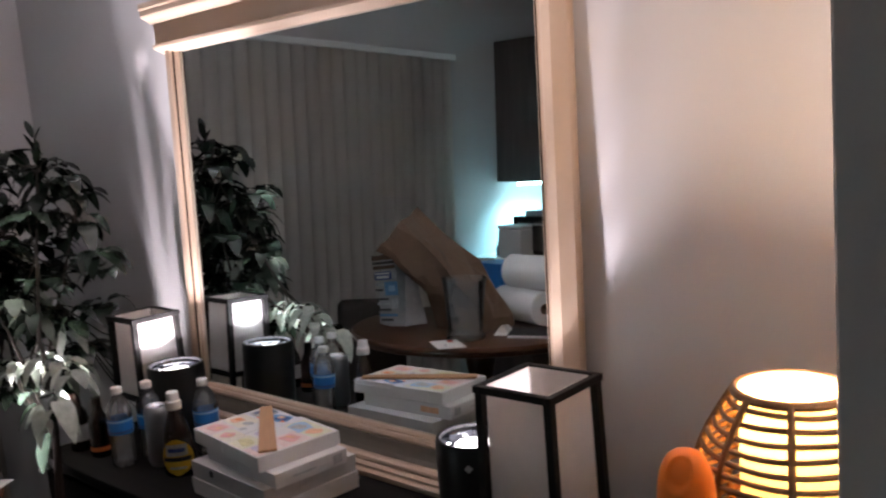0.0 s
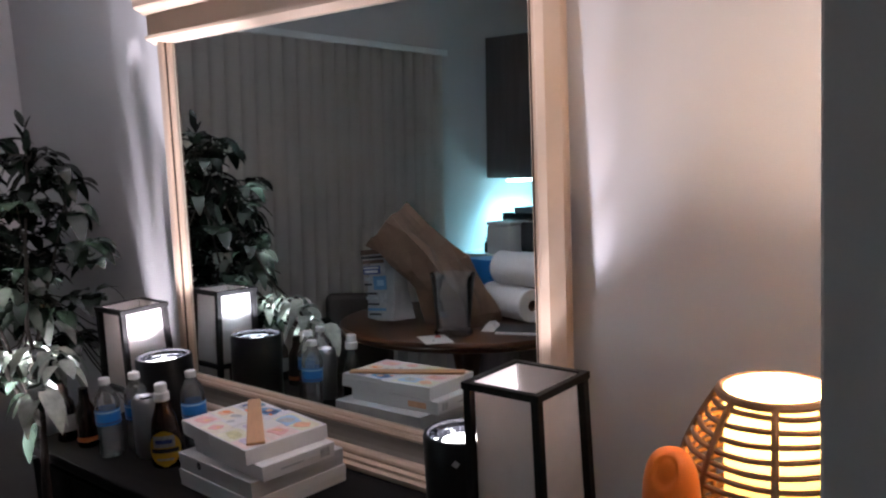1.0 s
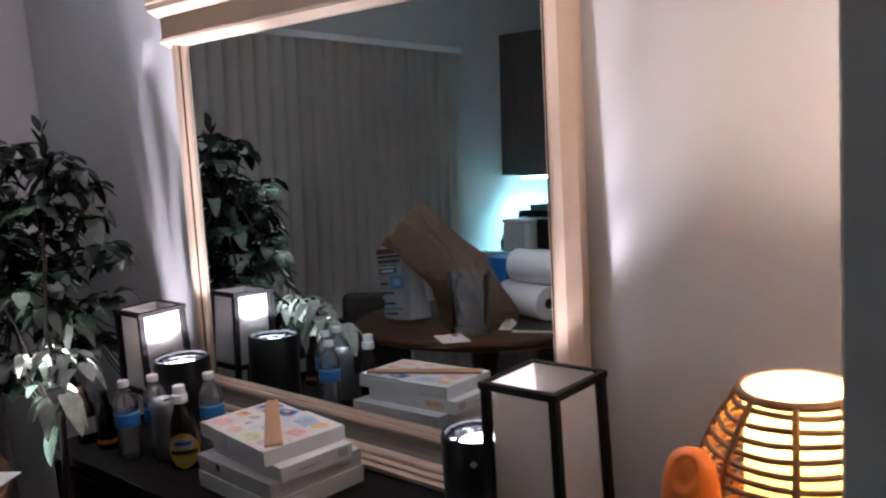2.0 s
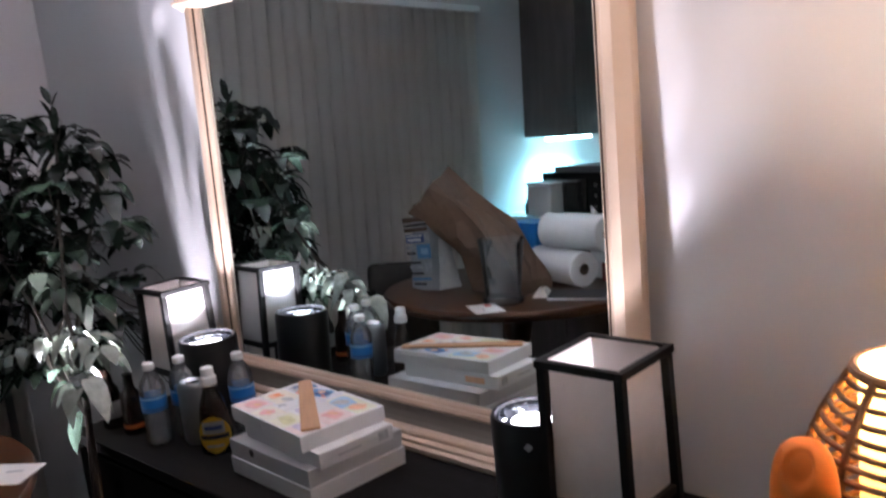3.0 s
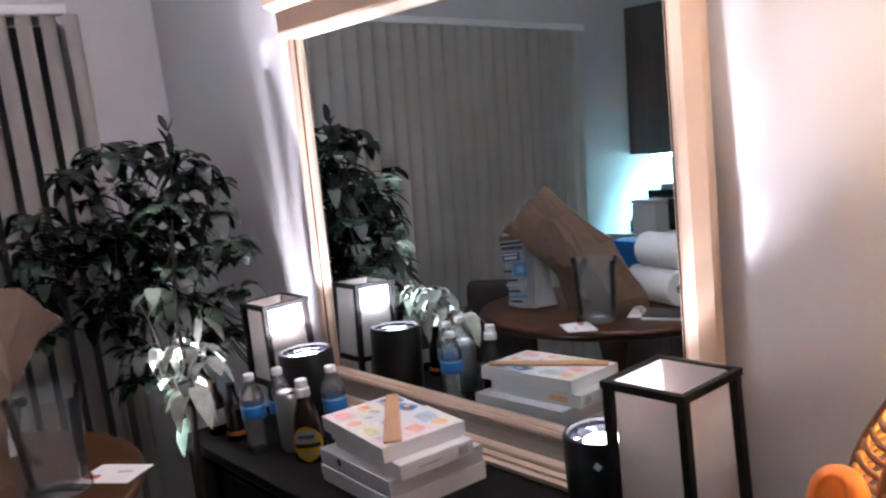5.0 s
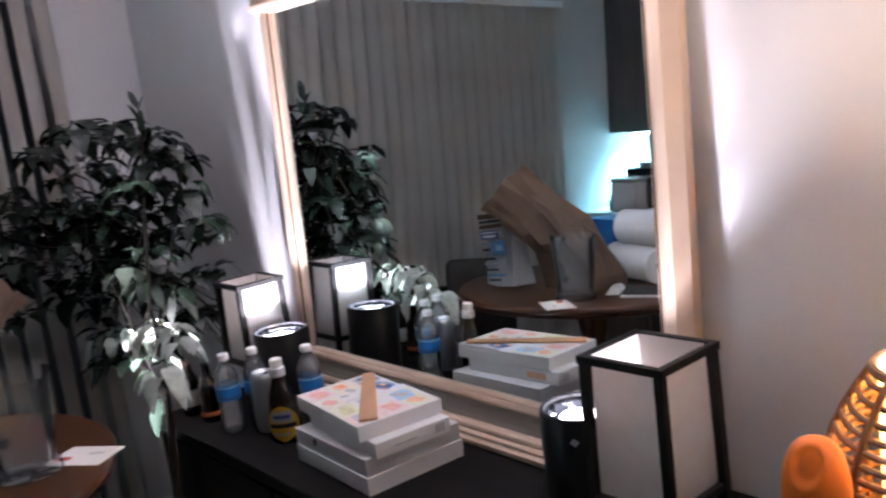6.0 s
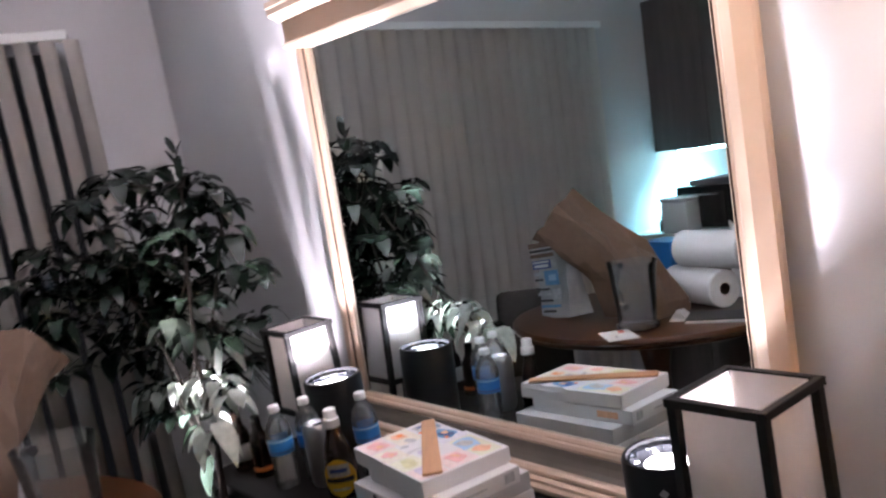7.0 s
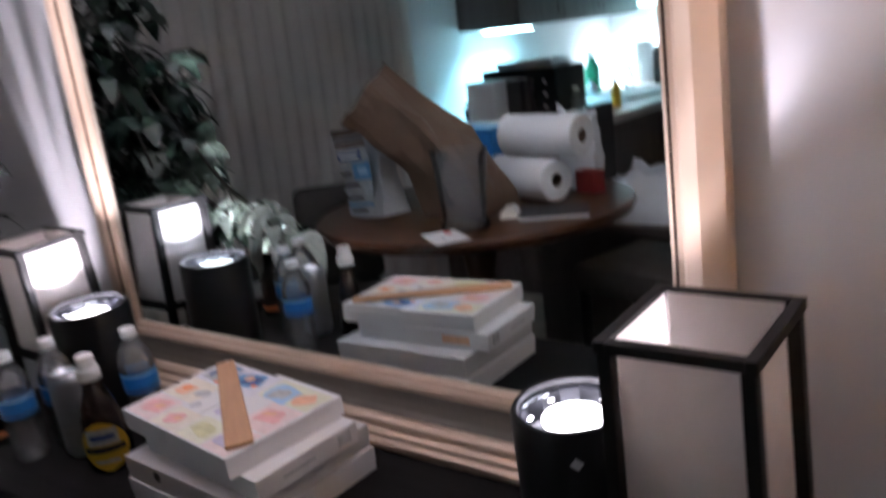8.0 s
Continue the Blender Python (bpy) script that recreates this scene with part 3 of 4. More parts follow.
for x0, x1, y0, y1, color in (
    (-0.146, -0.072, -0.107, -0.038, PALEPINK), (-0.068, 0.004, -0.107, -0.048, CREAM), (0.008, 0.078, -0.107, -0.044, PALELIME), (0.082, 0.146, -0.107, -0.036, PALEPINK),
    (-0.146, -0.060, -0.034, 0.030, CREAM), (0.070, 0.146, -0.032, 0.044, PALEPINK), (-0.146, -0.084, 0.034, 0.107, PALELILAC), (-0.080, 0.016, 0.034, 0.107, PALELILAC), (0.020, 0.146, 0.048, 0.107, PALELIME)):
    part("printed_panel", slab(x0, x1, y0 * 0.92, y1 * 0.92, 0.0350, 0.0353), color, top)
for k, (x, y, a, b, mat, level, turn) in enumerate((
    (-0.105, -0.070, 0.036, 0.024, PINK, 0, 10), (-0.098, -0.068, 0.014, 0.010, PEACH, 1, 0), (-0.035, -0.078, 0.026, 0.020, PINK, 0, 30), (-0.030, -0.076, 0.010, 0.008, PEACH, 1, 0),
    (0.045, -0.075, 0.034, 0.020, LIME, 0, -10), (0.110, -0.072, 0.030, 0.022, LILAC, 0, 0), (-0.115, -0.005, 0.026, 0.020, PEACH, 0, 0), (-0.118, -0.002, 0.011, 0.008, ORANGE, 1, 40),
    (-0.070, 0.000, 0.020, 0.013, GREYPRINT, 0, 25), (0.105, 0.010, 0.034, 0.024, PINK, 0, 15), (0.098, 0.014, 0.018, 0.008, PEACH, 1, 20), (0.060, 0.070, 0.044, 0.032, SKYPALE, 0, 0), (0.056, 0.066, 0.026, 0.018, GREYPRINT, 1, 20),
    (0.110, 0.075, 0.026, 0.020, PEACH, 0, 30), (-0.035, 0.072, 0.042, 0.028, SKYBLUE, 0, 15), (-0.028, 0.074, 0.026, 0.017, NAVY, 1, 15), (-0.040, 0.078, 0.012, 0.010, PEACH, 2, 0),
    (-0.010, 0.062, 0.008, 0.006, ORANGE, 2, 0), (-0.112, 0.068, 0.036, 0.038, GREYPRINT, 0, 0), (-0.124, 0.058, 0.009, 0.011, NAVY, 1, 0), (-0.095, 0.090, 0.018, 0.010, SKYBLUE, 0, 0),
    (-0.085, 0.045, 0.014, 0.009, ORANGE, 0, 30), (0.020, -0.020, 0.024, 0.016, LILAC, 0, 0), (0.055, -0.015, 0.010, 0.006, GREYPRINT, 0, 20), (-0.045, -0.032, 0.012, 0.008, GREYPRINT, 0, 60))):
    print_blob(x, y, 0.72 * a, 0.72 * b, mat, level, turn, k)
bm = bmbox((0.036, 0.32, 0.006), bevel=0.002)
for v in bm.verts:
    v.co.x *= 1 - 0.8 * v.co.y
solid("wooden_stick", bm, STICKWOOD, "flat pale wooden stick lying across the box", "stick", pose(-0.822, -0.265, DRESSER + 0.1537, 0, 0, 54))


# ================= bottles =================
def water_bottle(x, y, rz, full=0.8):
    t = thing("water_bottle", pose(x, y, DRESSER, 0, 0, rz), "clear plastic water bottle with a blue label and white cap", "bottle", group="water bottles on the dresser")
    prof = [(0, 0.004), (0.016, 0.0), (0.028, 0.001), (0.0315, 0.006)]
    for i in range(6):
        a = 0.014 + i * 0.012
        prof += [(0.0320, a), (0.0305, a + 0.006)]
    prof += [(0.0315, 0.088), (0.0315, 0.128), (0.0325, 0.134), (0.0322, 0.146), (0.028, 0.162), (0.020, 0.176), (0.0135, 0.186), (0.0125, 0.192)]
    part("bottle", bmlathe(prof, seg=28), PET, t, "clear ribbed plastic", smooth=True)
    part("label", bmlathe([(0.0319, 0.088), (0.0323, 0.089), (0.0323, 0.127), (0.0319, 0.128)], seg=28), BLUE, t, "blue wraparound label", smooth=True)
    part("label_stripe", bmlathe([(0.0324, 0.092), (0.0326, 0.0925), (0.0326, 0.0965), (0.0324, 0.097)], seg=28), NAVY, t, "dark blue stripe", smooth=True)
    part("label_stripe", bmlathe([(0.0324, 0.121), (0.0326, 0.1215), (0.0326, 0.1245), (0.0324, 0.125)], seg=28), SKYPALE, t, "pale blue stripe", smooth=True)
    part("cap", bmlathe([(0.0, 0.192), (0.0145, 0.192), (0.015, 0.193), (0.015, 0.207), (0.0135, 0.209), (0, 0.209)], seg=20), WHITEPL, t, "white screw cap", smooth=True)
    return t


water_bottle(-1.316, -0.374, 20)
water_bottle(-1.292, -0.303, 80)
water_bottle(-1.165, -0.212, 140)
can = thing("drink_can", pose(-1.225, -0.318, DRESSER), "slim silver drinks can", "can")
part("body", bmlathe([(0, 0.004), (0.023, 0.004), (0.026, 0.0), (0.032, 0.010), (0.033, 0.014), (0.033, 0.142), (0.030, 0.152), (0.0275, 0.155), (0.0275, 0.157)], seg=32), ALU, can, smooth=True)
part("lid", bmlathe([(0.0275, 0.157), (0.0285, 0.158), (0.027, 0.155), (0.024, 0.1525), (0, 0.1525)], seg=32), CHROME, can, "bare metal lid", smooth=True)
sy = thing("syrup_bottle", pose(-1.118, -0.328, DRESSER, 0, 0, 48) @ Matrix.Diagonal((1.14, 1.14, 1.0, 1.0)), "dark syrup bottle with a yellow label and white cap", "bottle")
bm = bmlathe([(0, 0), (0.030, 0), (0.034, 0.004), (0.036, 0.020), (0.035, 0.060), (0.031, 0.085), (0.030, 0.100), (0.026, 0.125), (0.018, 0.150), (0.0145, 0.165), (0.0145, 0.172)], seg=32)
for v in bm.verts:
    v.co.y *= 0.72
part("bottle", bm, SYRUP, sy, "dark brown glass", smooth=True)
part("cap", bmlathe([(0, 0.170), (0.0165, 0.170), (0.017, 0.172), (0.017, 0.190), (0.0135, 0.193), (0.0135, 0.212), (0.011, 0.214), (0, 0.214)], seg=24), WHITEPL, sy, "white plastic cap", smooth=True)
def curved(x0, x1, z0, z1, grow, oval=False, n=12):
    """A paper label that follows the flattened round of the syrup bottle."""
    bm = bmesh.new()
    rows = []
    for j in range(n + 1):
        zz = z0 + (z1 - z0) * j / n
        k = math.sqrt(max(0.02, 1 - (2 * j / n - 1) ** 2)) if oval else 1
        row = []
        for i in range(n + 1):
            x = (x0 + x1) / 2 + (x1 - x0) / 2 * k * (2 * i / n - 1)
            row.append(bm.verts.new((x, -0.72 * math.sqrt(max(0, 0.0368 ** 2 - x * x)) - grow, zz)))
        rows.append(row)
    for a, b in zip(rows, rows[1:]):
        for i in range(n):
            bm.faces.new((a[i], a[i + 1], b[i + 1], b[i]))
    bmesh.ops.solidify(bm, geom=bm.faces[:], thickness=0.0005)
    return bm


label = part("label", curved(-0.033, 0.033, 0.006, 0.098, 0.0008, True), YELLOW, sy, "oval yellow label", smooth=True)
for z0, z1, w, mat in ((0.056, 0.086, 0.023, PALEPRINT), (0.066, 0.076, 0.018, NAVY), (0.042, 0.053, 0.029, SMOKE), (0.022, 0.028, 0.018, PALEPRINT)):
    part("print_bar", curved(-w, w, z0, z1, 0.0016 + (0.0006 if mat is NAVY else 0)), mat, label)


def beer_bottle(x, y, rz, mat, z0, z1, words):
    t = thing("beer_bottle", pose(x, y, DRESSER, 0, 0, rz), "dark brown glass bottle with a paper label", "bottle", group="dark bottles on the dresser")
    part("bottle", bmlathe([(0, 0.003), (0.024, 0), (0.0275, 0.004), (0.0275, 0.090), (0.024, 0.108), (0.0145, 0.125), (0.0125, 0.152), (0.013, 0.162), (0, 0.162)], seg=28), SYRUP, t, smooth=True)
    part("label", bmlathe([(0.0276, z0), (0.0281, z0 + 0.001), (0.0281, z1 - 0.001), (0.0276, z1)], seg=28), mat, t, words, smooth=True)


beer_bottle(-1.54, -0.385, 0, GREYCARD, 0.030, 0.076, "grey paper label")
beer_bottle(-1.44, -0.375, 90, material("orange_label", (0.55, 0.13, 0.03), 0.5), 0.018, 0.030, "narrow orange label")

# ================= round table =================
TX, TY, TR = -1.378, -1.190, 0.507
tb = thing("round_table", pose(TX, TY, 0), "round reddish brown wooden table with clutter on it", "table")
part("tabletop", bmlathe([(0, TABLE - 0.022), (TR - 0.006, TABLE - 0.022), (TR, TABLE - 0.016), (TR - 0.001, TABLE - 0.007), (TR - 0.006, TABLE - 0.001), (TR - 0.012, TABLE), (0, TABLE)], seg=96), OAK, tb, smooth=True)
part("edge_moulding", bmlathe([(TR - 0.08, TABLE - 0.0225), (TR - 0.012, TABLE - 0.0225), (TR - 0.006, TABLE - 0.027), (TR - 0.009, TABLE - 0.034), (TR - 0.018, TABLE - 0.038), (TR - 0.08, TABLE - 0.038)], seg=96), OAK, tb, "glossy rounded edge moulding", smooth=True)
part("pedestal", bmlathe([(0, 0.10), (0.06, 0.10), (0.075, 0.16), (0.05, 0.28), (0.045, 0.55), (0.07, 0.70), (0.12, TABLE - 0.023), (0, TABLE - 0.023)], seg=32), OAK, tb, smooth=True)
for k in range(4):
    a = math.pi / 4 + k * math.pi / 2
    bm = bmesh.new()
    tube(bm, [(0.04 * math.cos(a), 0.04 * math.sin(a), 0.17), (0.20 * math.cos(a), 0.20 * math.sin(a), 0.12), (0.36 * math.cos(a), 0.36 * math.sin(a), 0.03), (0.40 * math.cos(a), 0.40 * math.sin(a), 0.026)], [0.04, 0.034, 0.028, 0.026], 10)
    part("foot", bm, OAK, tb, smooth=True)

# kraft bag leaning over on the table
def loft(lower, upper, N, M, wrinkle, seed, mouth=0.0, belly=0.0, bend=None):
    """A soft bag between a lower and an upper quad, with creased walls."""
    bm = bmesh.new()
    rings = []
    lower, upper = [Vector(v) for v in lower], [Vector(v) for v in upper]
    mid = sum(lower + upper, Vector()) / 8
    core = sum(lower, Vector()) / 4, sum(upper, Vector()) / 4
    for j in range(M + 1):
        v = j / M
        ring = []
        for k in range(4 * N):
            c, f = divmod(k, N)
            f /= N
            a, b = lower[c].lerp(lower[(c + 1) % 4], f), upper[c].lerp(upper[(c + 1) % 4], f)
            p = a.lerp(b, v)
            if bend:
                p = a.lerp(a + Vector(bend), v).lerp((a + Vector(bend)).lerp(b, v), v)
            crease = noise.voronoi(p * 11 + Vector((seed, 0, 0)))[0]
            n = noise.noise_vector(p * 7 + Vector((seed, 1, 4))) * wrinkle + (p - mid).normalized() * wrinkle * 2.2 * (crease[1] - crease[0] - 0.3)
            n *= min(1, 3 * v)
            n += (p - core[0].lerp(core[1], v)) * belly * math.sin(math.pi * v)
            if j == M:
                n += Vector((0, 0, mouth * noise.noise(p * 14 + Vector((seed, 5, 5)))))
            ring.append(bm.verts.new(p + n))
        rings.append(ring)
    for a, b in zip(rings, rings[1:]):
        for k in range(4 * N):
            bm.faces.new((a[k], a[(k + 1) % (4 * N)], b[(k + 1) % (4 * N)], b[k]))
    bm.faces.new(rings[0][::-1])
    return bm


bm = loft([(0.04, -0.10, 0), (0.26, -0.10, 0), (0.26, 0.10, 0), (0.04, 0.10, 0)], [(-0.22, 0.115, 0.322), (-0.06, 0.08, 0.452), (0.01, 0.25, 0.417), (-0.03, 0.335, 0.327)], 5, 8, 0.022, 3.0, 0.03, 0.10, (-0.02, 0.01, 0.15))
bmesh.ops.triangulate(bm, faces=bm.faces[:])
bmesh.ops.solidify(bm, geom=bm.faces[:], thickness=0.0015)
bag = thing("paper_bag", pose(-1.47, -1.10, TABLE + 0.003), "crumpled brown kraft paper grocery bag leaning over on the table", "bag")
part("body", bm, KRAFT, bag)
part("base_flap", slab(0.06, 0.24, -0.085, 0.085, -0.0025, -0.0002), KRAFT, bag)

# printed film bag behind it
bm = loft([(-0.10, -0.05, 0), (0.10, -0.05, 0), (0.10, 0.05, 0), (-0.10, 0.05, 0)], [(-0.11, -0.008, 0.31), (0.09, -0.008, 0.30), (0.09, 0.008, 0.30), (-0.11, 0.008, 0.31)], 8, 12, 0.008, 8.0, 0.01)
film = thing("snack_bag", pose(-1.60, -0.985, TABLE + 0.002, 0, -7, 14), "pale printed plastic food bag standing on the table", "bag")
part("film", bm, FOIL, film, smooth=True)
for x0, x1, z0, z1, mat in ((-0.095, 0.085, 0.262, 0.282, KRAFT), (-0.09, 0.08, 0.246, 0.256, SMOKE), (-0.09, 0.08, 0.226, 0.240, KRAFT), (-0.085, 0.05, 0.184, 0.216, NAVY), (-0.080, 0.04, 0.206, 0.212, WHITEPL), (-0.070, 0.03, 0.190, 0.200, WHITEPL), (0.055, 0.088, 0.186, 0.214, GREYPRINT),
        (-0.01, 0.088, 0.122, 0.176, SKYBLUE), (0.02, 0.07, 0.138, 0.160, SKYPALE), (-0.085, -0.02, 0.160, 0.172, GREYPRINT), (-0.085, -0.025, 0.140, 0.148, SMOKE), (-0.08, 0.01, 0.104, 0.112, SMOKE), (-0.08, 0.06, 0.085, 0.094, GREYPRINT), (0.03, 0.085, 0.070, 0.108, GREYPRINT), (-0.07, 0.02, 0.062, 0.070, SMOKE), (-0.07, 0.07, 0.040, 0.050, SKYBLUE), (-0.06, 0.03, 0.022, 0.030, SMOKE)):
    part("print_panel" if mat is SKYBLUE else "print_bar", slab(x0, x1, 0.060, 0.0612 if mat is not WHITEPL and mat is not SKYPALE else 0.0620, z0, z1), mat, film)

# pitcher
pt = thing("pitcher", pose(-1.205, -0.905, TABLE, 0, 0, 200), "clear acrylic pitcher with a dark handle", "pitcher")
bm = bmlathe([(0, 0.003), (0.062, 0.0), (0.070, 0.004), (0.070, 0.016), (0.061, 0.021), (0.066, 0.08), (0.076, 0.19), (0.082, 0.222), (0.079, 0.222), (0.073, 0.19), (0.063, 0.08), (0.058, 0.027), (0, 0.025)], seg=48)
for v in bm.verts:
    if v.co.z > 0.18:
        a = math.atan2(v.co.y, v.co.x)
        v.co.x -= 0.022 * max(0, (v.co.z - 0.18) / 0.042) * max(0, math.cos(a - math.pi)) ** 8
part("jug", bm, PITCHER, pt, "clear grey acrylic", smooth=True)
bm = bmesh.new()
tube(bm, [(0.073, 0, 0.20), (0.100, 0, 0.196), (0.112, 0, 0.16), (0.108, 0, 0.10), (0.094, 0, 0.065), (0.066, 0, 0.06)], 0.012, 10)
part("handle", bm, SMOKE, pt, "dark looped handle", smooth=True)
note = solid("note_paper", slab(-0.07, 0.07, -0.05, 0.05, 0, 0.0015), PAPER, "white printed paper lying on the table edge", "paper", pose(-1.190, -0.790, TABLE + 0.0005, 0, 0, 34))


# paper towels
def towel_roll(m, label):
    t = thing("paper_towel_roll", m, label, "paper towel", group="paper towel rolls on the table")
    part("paper", bmlathe([(0.021, -0.14), (0.062, -0.14), (0.066, -0.136), (0.066, 0.136), (0.062, 0.14), (0.021, 0.14)], seg=40), TOWEL, t, smooth=True)
    part("core", bmlathe([(0.0212, -0.139), (0.0205, -0.139), (0.0195, 0.139), (0.0212, 0.139)], seg=24), KRAFT, t, "brown cardboard core", smooth=True)
    return t


towel_roll(pose(-1.165, -1.30, TABLE + 0.198, 0, 90, 6), "white paper towel roll lying on another roll")
towel_roll(pose(-1.24, -1.30, TABLE + 0.066, 0, 90, 18), "white paper towel roll lying on the table")

# blue carton, red box, notebook and glasses case on the table
bx = thing("blue_carton", pose(-1.545, -1.53, TABLE, 0, 0, 8), "blue cardboard carton on the table", "box")
part("body", slab(-0.085, 0.085, -0.07, 0.07, 0, 0.20, bevel=0.002), BLUE, bx)
solid("red_box", slab(-0.04, 0.04, -0.025, 0.025, 0, 0.070, bevel=0.002), RED, "small red cardboard box on the table", "box", pose(-1.075, -1.405, TABLE, 0, 0, 15))
nb = thing("notebook", pose(-1.03, -1.10, TABLE, 0, 0, -28), "grey notebook lying on the table", "notebook")
part("cover", slab(-0.10, 0.10, -0.07, 0.07, 0.0, 0.004, bevel=0.001), GREYPRINT, nb)
part("pages", slab(-0.097, 0.097, -0.067, 0.067, 0.004, 0.010), PAPER, nb)
part("front_cover", slab(-0.10, 0.10, -0.07, 0.07, 0.010, 0.013, bevel=0.001), SMOKE, nb, "dark cover")
bm = loft([(-0.055, -0.03, 0), (0.055, -0.03, 0), (0.055, 0.03, 0), (-0.055, 0.03, 0)], [(-0.04, -0.012, 0.024), (0.05, -0.012, 0.03), (0.05, 0.012, 0.03), (-0.04, 0.012, 0.022)], 5, 4, 0.007, 2.0)
solid("crumpled_napkin", bm, PAPER, "small crumpled white napkin on the table", "napkin", pose(-1.155, -1.06, TABLE + 0.002, 0, 0, 60))
for k, (x, y, a) in enumerate(((-0.045, -0.02, 8), (0.02, 0.012, 8))):
    ob = solid("print_mark", slab(-0.018, 0.018, -0.010 if k == 0 else -0.004, 0.010 if k == 0 else 0.004, 0.0, 0.0006), ORANGERED if k == 0 else GREYPRINT, "", "", pose(x, y, 0.0015, 0, 0, a))
    ob.parent = note

# white plastic bag on a stool
stool = thing("padded_stool", pose(-0.850, -1.36, 0, 0, 0, 12), "dark padded stool beside the table", "stool")
part("seat", slab(-0.19, 0.19, -0.18, 0.18, 0.50, 0.60, bevel=0.035), LEATHER, stool, smooth=True)
for x in (-0.17, 0.17):
    for y in (-0.13, 0.13):
        part("leg", bmlathe([(0, 0), (0.014, 0), (0.02, 0.50), (0, 0.50)], at=(x, y, 0), seg=12), BLACKFRAME, stool, smooth=True)
bench = thing("storage_bench", pose(-1.05, -1.83, 0), "low dark wooden storage bench before the kitchen peninsula", "bench")
part("body", slab(-0.40, 0.40, -0.18, 0.17, 0.0, 0.585, bevel=0.003), CABINET, bench)
part("top", slab(-0.42, 0.42, -0.20, 0.19, 0.587, 0.61, bevel=0.004), CABINET, bench)
bm = loft([(-0.26, -0.10, 0), (0.22, -0.10, 0), (0.22, 0.08, 0), (-0.26, 0.08, 0)], [(-0.20, -0.04, 0.12), (0.10, -0.05, 0.24), (0.16, 0.03, 0.21), (-0.17, 0.03, 0.13)], 12, 12, 0.024, 6.0, 0.08, 0.2)
solid("plastic_bag", bm, POLY, "full white plastic carrier bag on a low bench", "bag", pose(-1.03, -1.75, 0.612), smooth=True)
bm = loft([(-0.07, -0.04, 0), (0.05, -0.04, 0), (0.05, 0.04, 0), (-0.07, 0.04, 0)], [(-0.09, -0.02, 0.285), (0.05, -0.03, 0.235), (0.05, 0.01, 0.225), (-0.06, 0.01, 0.27)], 8, 10, 0.014, 9.0, 0.05, 0.2)
solid("plastic_bag", bm, POLY, "crumpled white plastic bag standing on the table", "bag", pose(-1.135, -1.47, TABLE + 0.002), smooth=True)
bx = thing("black_box", pose(-1.13, -1.60, TABLE, 0, 0, 10), "narrow black box standing on the table", "box")
part("body", slab(-0.018, 0.018, -0.05, 0.05, 0, 0.255, bevel=0.003), SMOKE, bx)

# dining chair at the blinds side of the table
chair = thing("dining_chair", pose(-1.86, -1.03, 0, 0, 0, 48), "dark padded dining chair at the round table", "chair")
part("seat", slab(-0.20, 0.22, -0.21, 0.21, 0.40, 0.47, bevel=0.025), LEATHER, chair, smooth=True)
bm = bmbox((0.07, 0.30, 0.36), bevel=0.034, seg=5)
for v in bm.verts:
    v.co.x -= 0.5 * v.co.y ** 2
part("backrest", bm, LEATHER, chair, smooth=True).matrix_local = pose(-0.19, 0, 0.650, 0, -8, 0)
for x in (-0.17, 0.18):
    for y in (-0.17, 0.17):
        part("leg", bmlathe([(0, 0), (0.014, 0), (0.019, 0.40), (0, 0.40)], at=(x, y, 0), seg=12), BLACKFRAME, chair, smooth=True)

# ================= kitchen =================
KC = 0.865  # worktop height
def cupboard_door(parent, x0, x1, y, z0, z1, face):
    """A framed door; face: x (hung on a plane of constant x) or y."""
    def slab2(a0, a1, c0, c1, d0, d1, bevel=0.002):
        return slab(d0, d1, a0, a1, c0, c1, bevel) if face == "x" else slab(a0, a1, d0, d1, c0, c1, bevel)
    d = part("door", slab2(x0, x1, z0, z1, y, y + 0.014), CABINET, parent)
    for a0, a1, c0, c1 in ((x0, x0 + 0.05, z0, z1), (x1 - 0.05, x1, z0, z1), (x0 + 0.05, x1 - 0.05, z0, z0 + 0.05), (x0 + 0.05, x1 - 0.05, z1 - 0.05, z1)):
        part("door_rail", slab2(a0, a1, c0, c1, y + 0.0142, y + 0.020, 0.001), CABINET, d)
    return d


cab = thing("upper_cabinet", pose(WX, -2.815, 1.30), "dark wooden kitchen wall cabinet", "cabinet", group="kitchen wall cabinets")
part("body", slab(0.002, 0.36, -1.38, 0, 0, 0.85, bevel=0.002), CABINET, cab)
for k in range(3):
    cupboard_door(cab, -0.456 - 0.46 * k, -0.004 - 0.46 * k, 0.361, 0.003, 0.847, "x")
lt = thing("under_cabinet_light", pose(WX + 0.14, -3.08, 1.288), "glowing under-cabinet light tube", "lamp", group="under-cabinet lights")
part("housing", slab(-0.03, 0.03, -0.24, 0.24, 0.004, 0.011), WHITEPL, lt)
part("tube", slab(-0.02, 0.02, -0.22, 0.22, -0.012, 0.003, bevel=0.005), TUBE, lt, "glowing tube")
base = thing("kitchen_peninsula", pose(WX, -2.50, 0), "dark kitchen peninsula with a pale worktop", "counter")
part("cabinet", slab(0.003, 0.95, -1.25, -0.02, 0, KC - 0.04), CABINET, base)
part("worktop", slab(0.003, 0.98, -1.28, 0.0, KC - 0.038, KC, bevel=0.004), COUNTER, base)
for k in range(2):
    part("panel", slab(0.02 + 0.465 * k, 0.47 + 0.465 * k, -0.018, -0.008, 0.08, KC - 0.06, bevel=0.002), CABINET, base)
    part("side_panel", slab(0.952, 0.962, -1.24 + 0.61 * k, -0.65 + 0.61 * k, 0.08, KC - 0.06, bevel=0.002), CABINET, base)
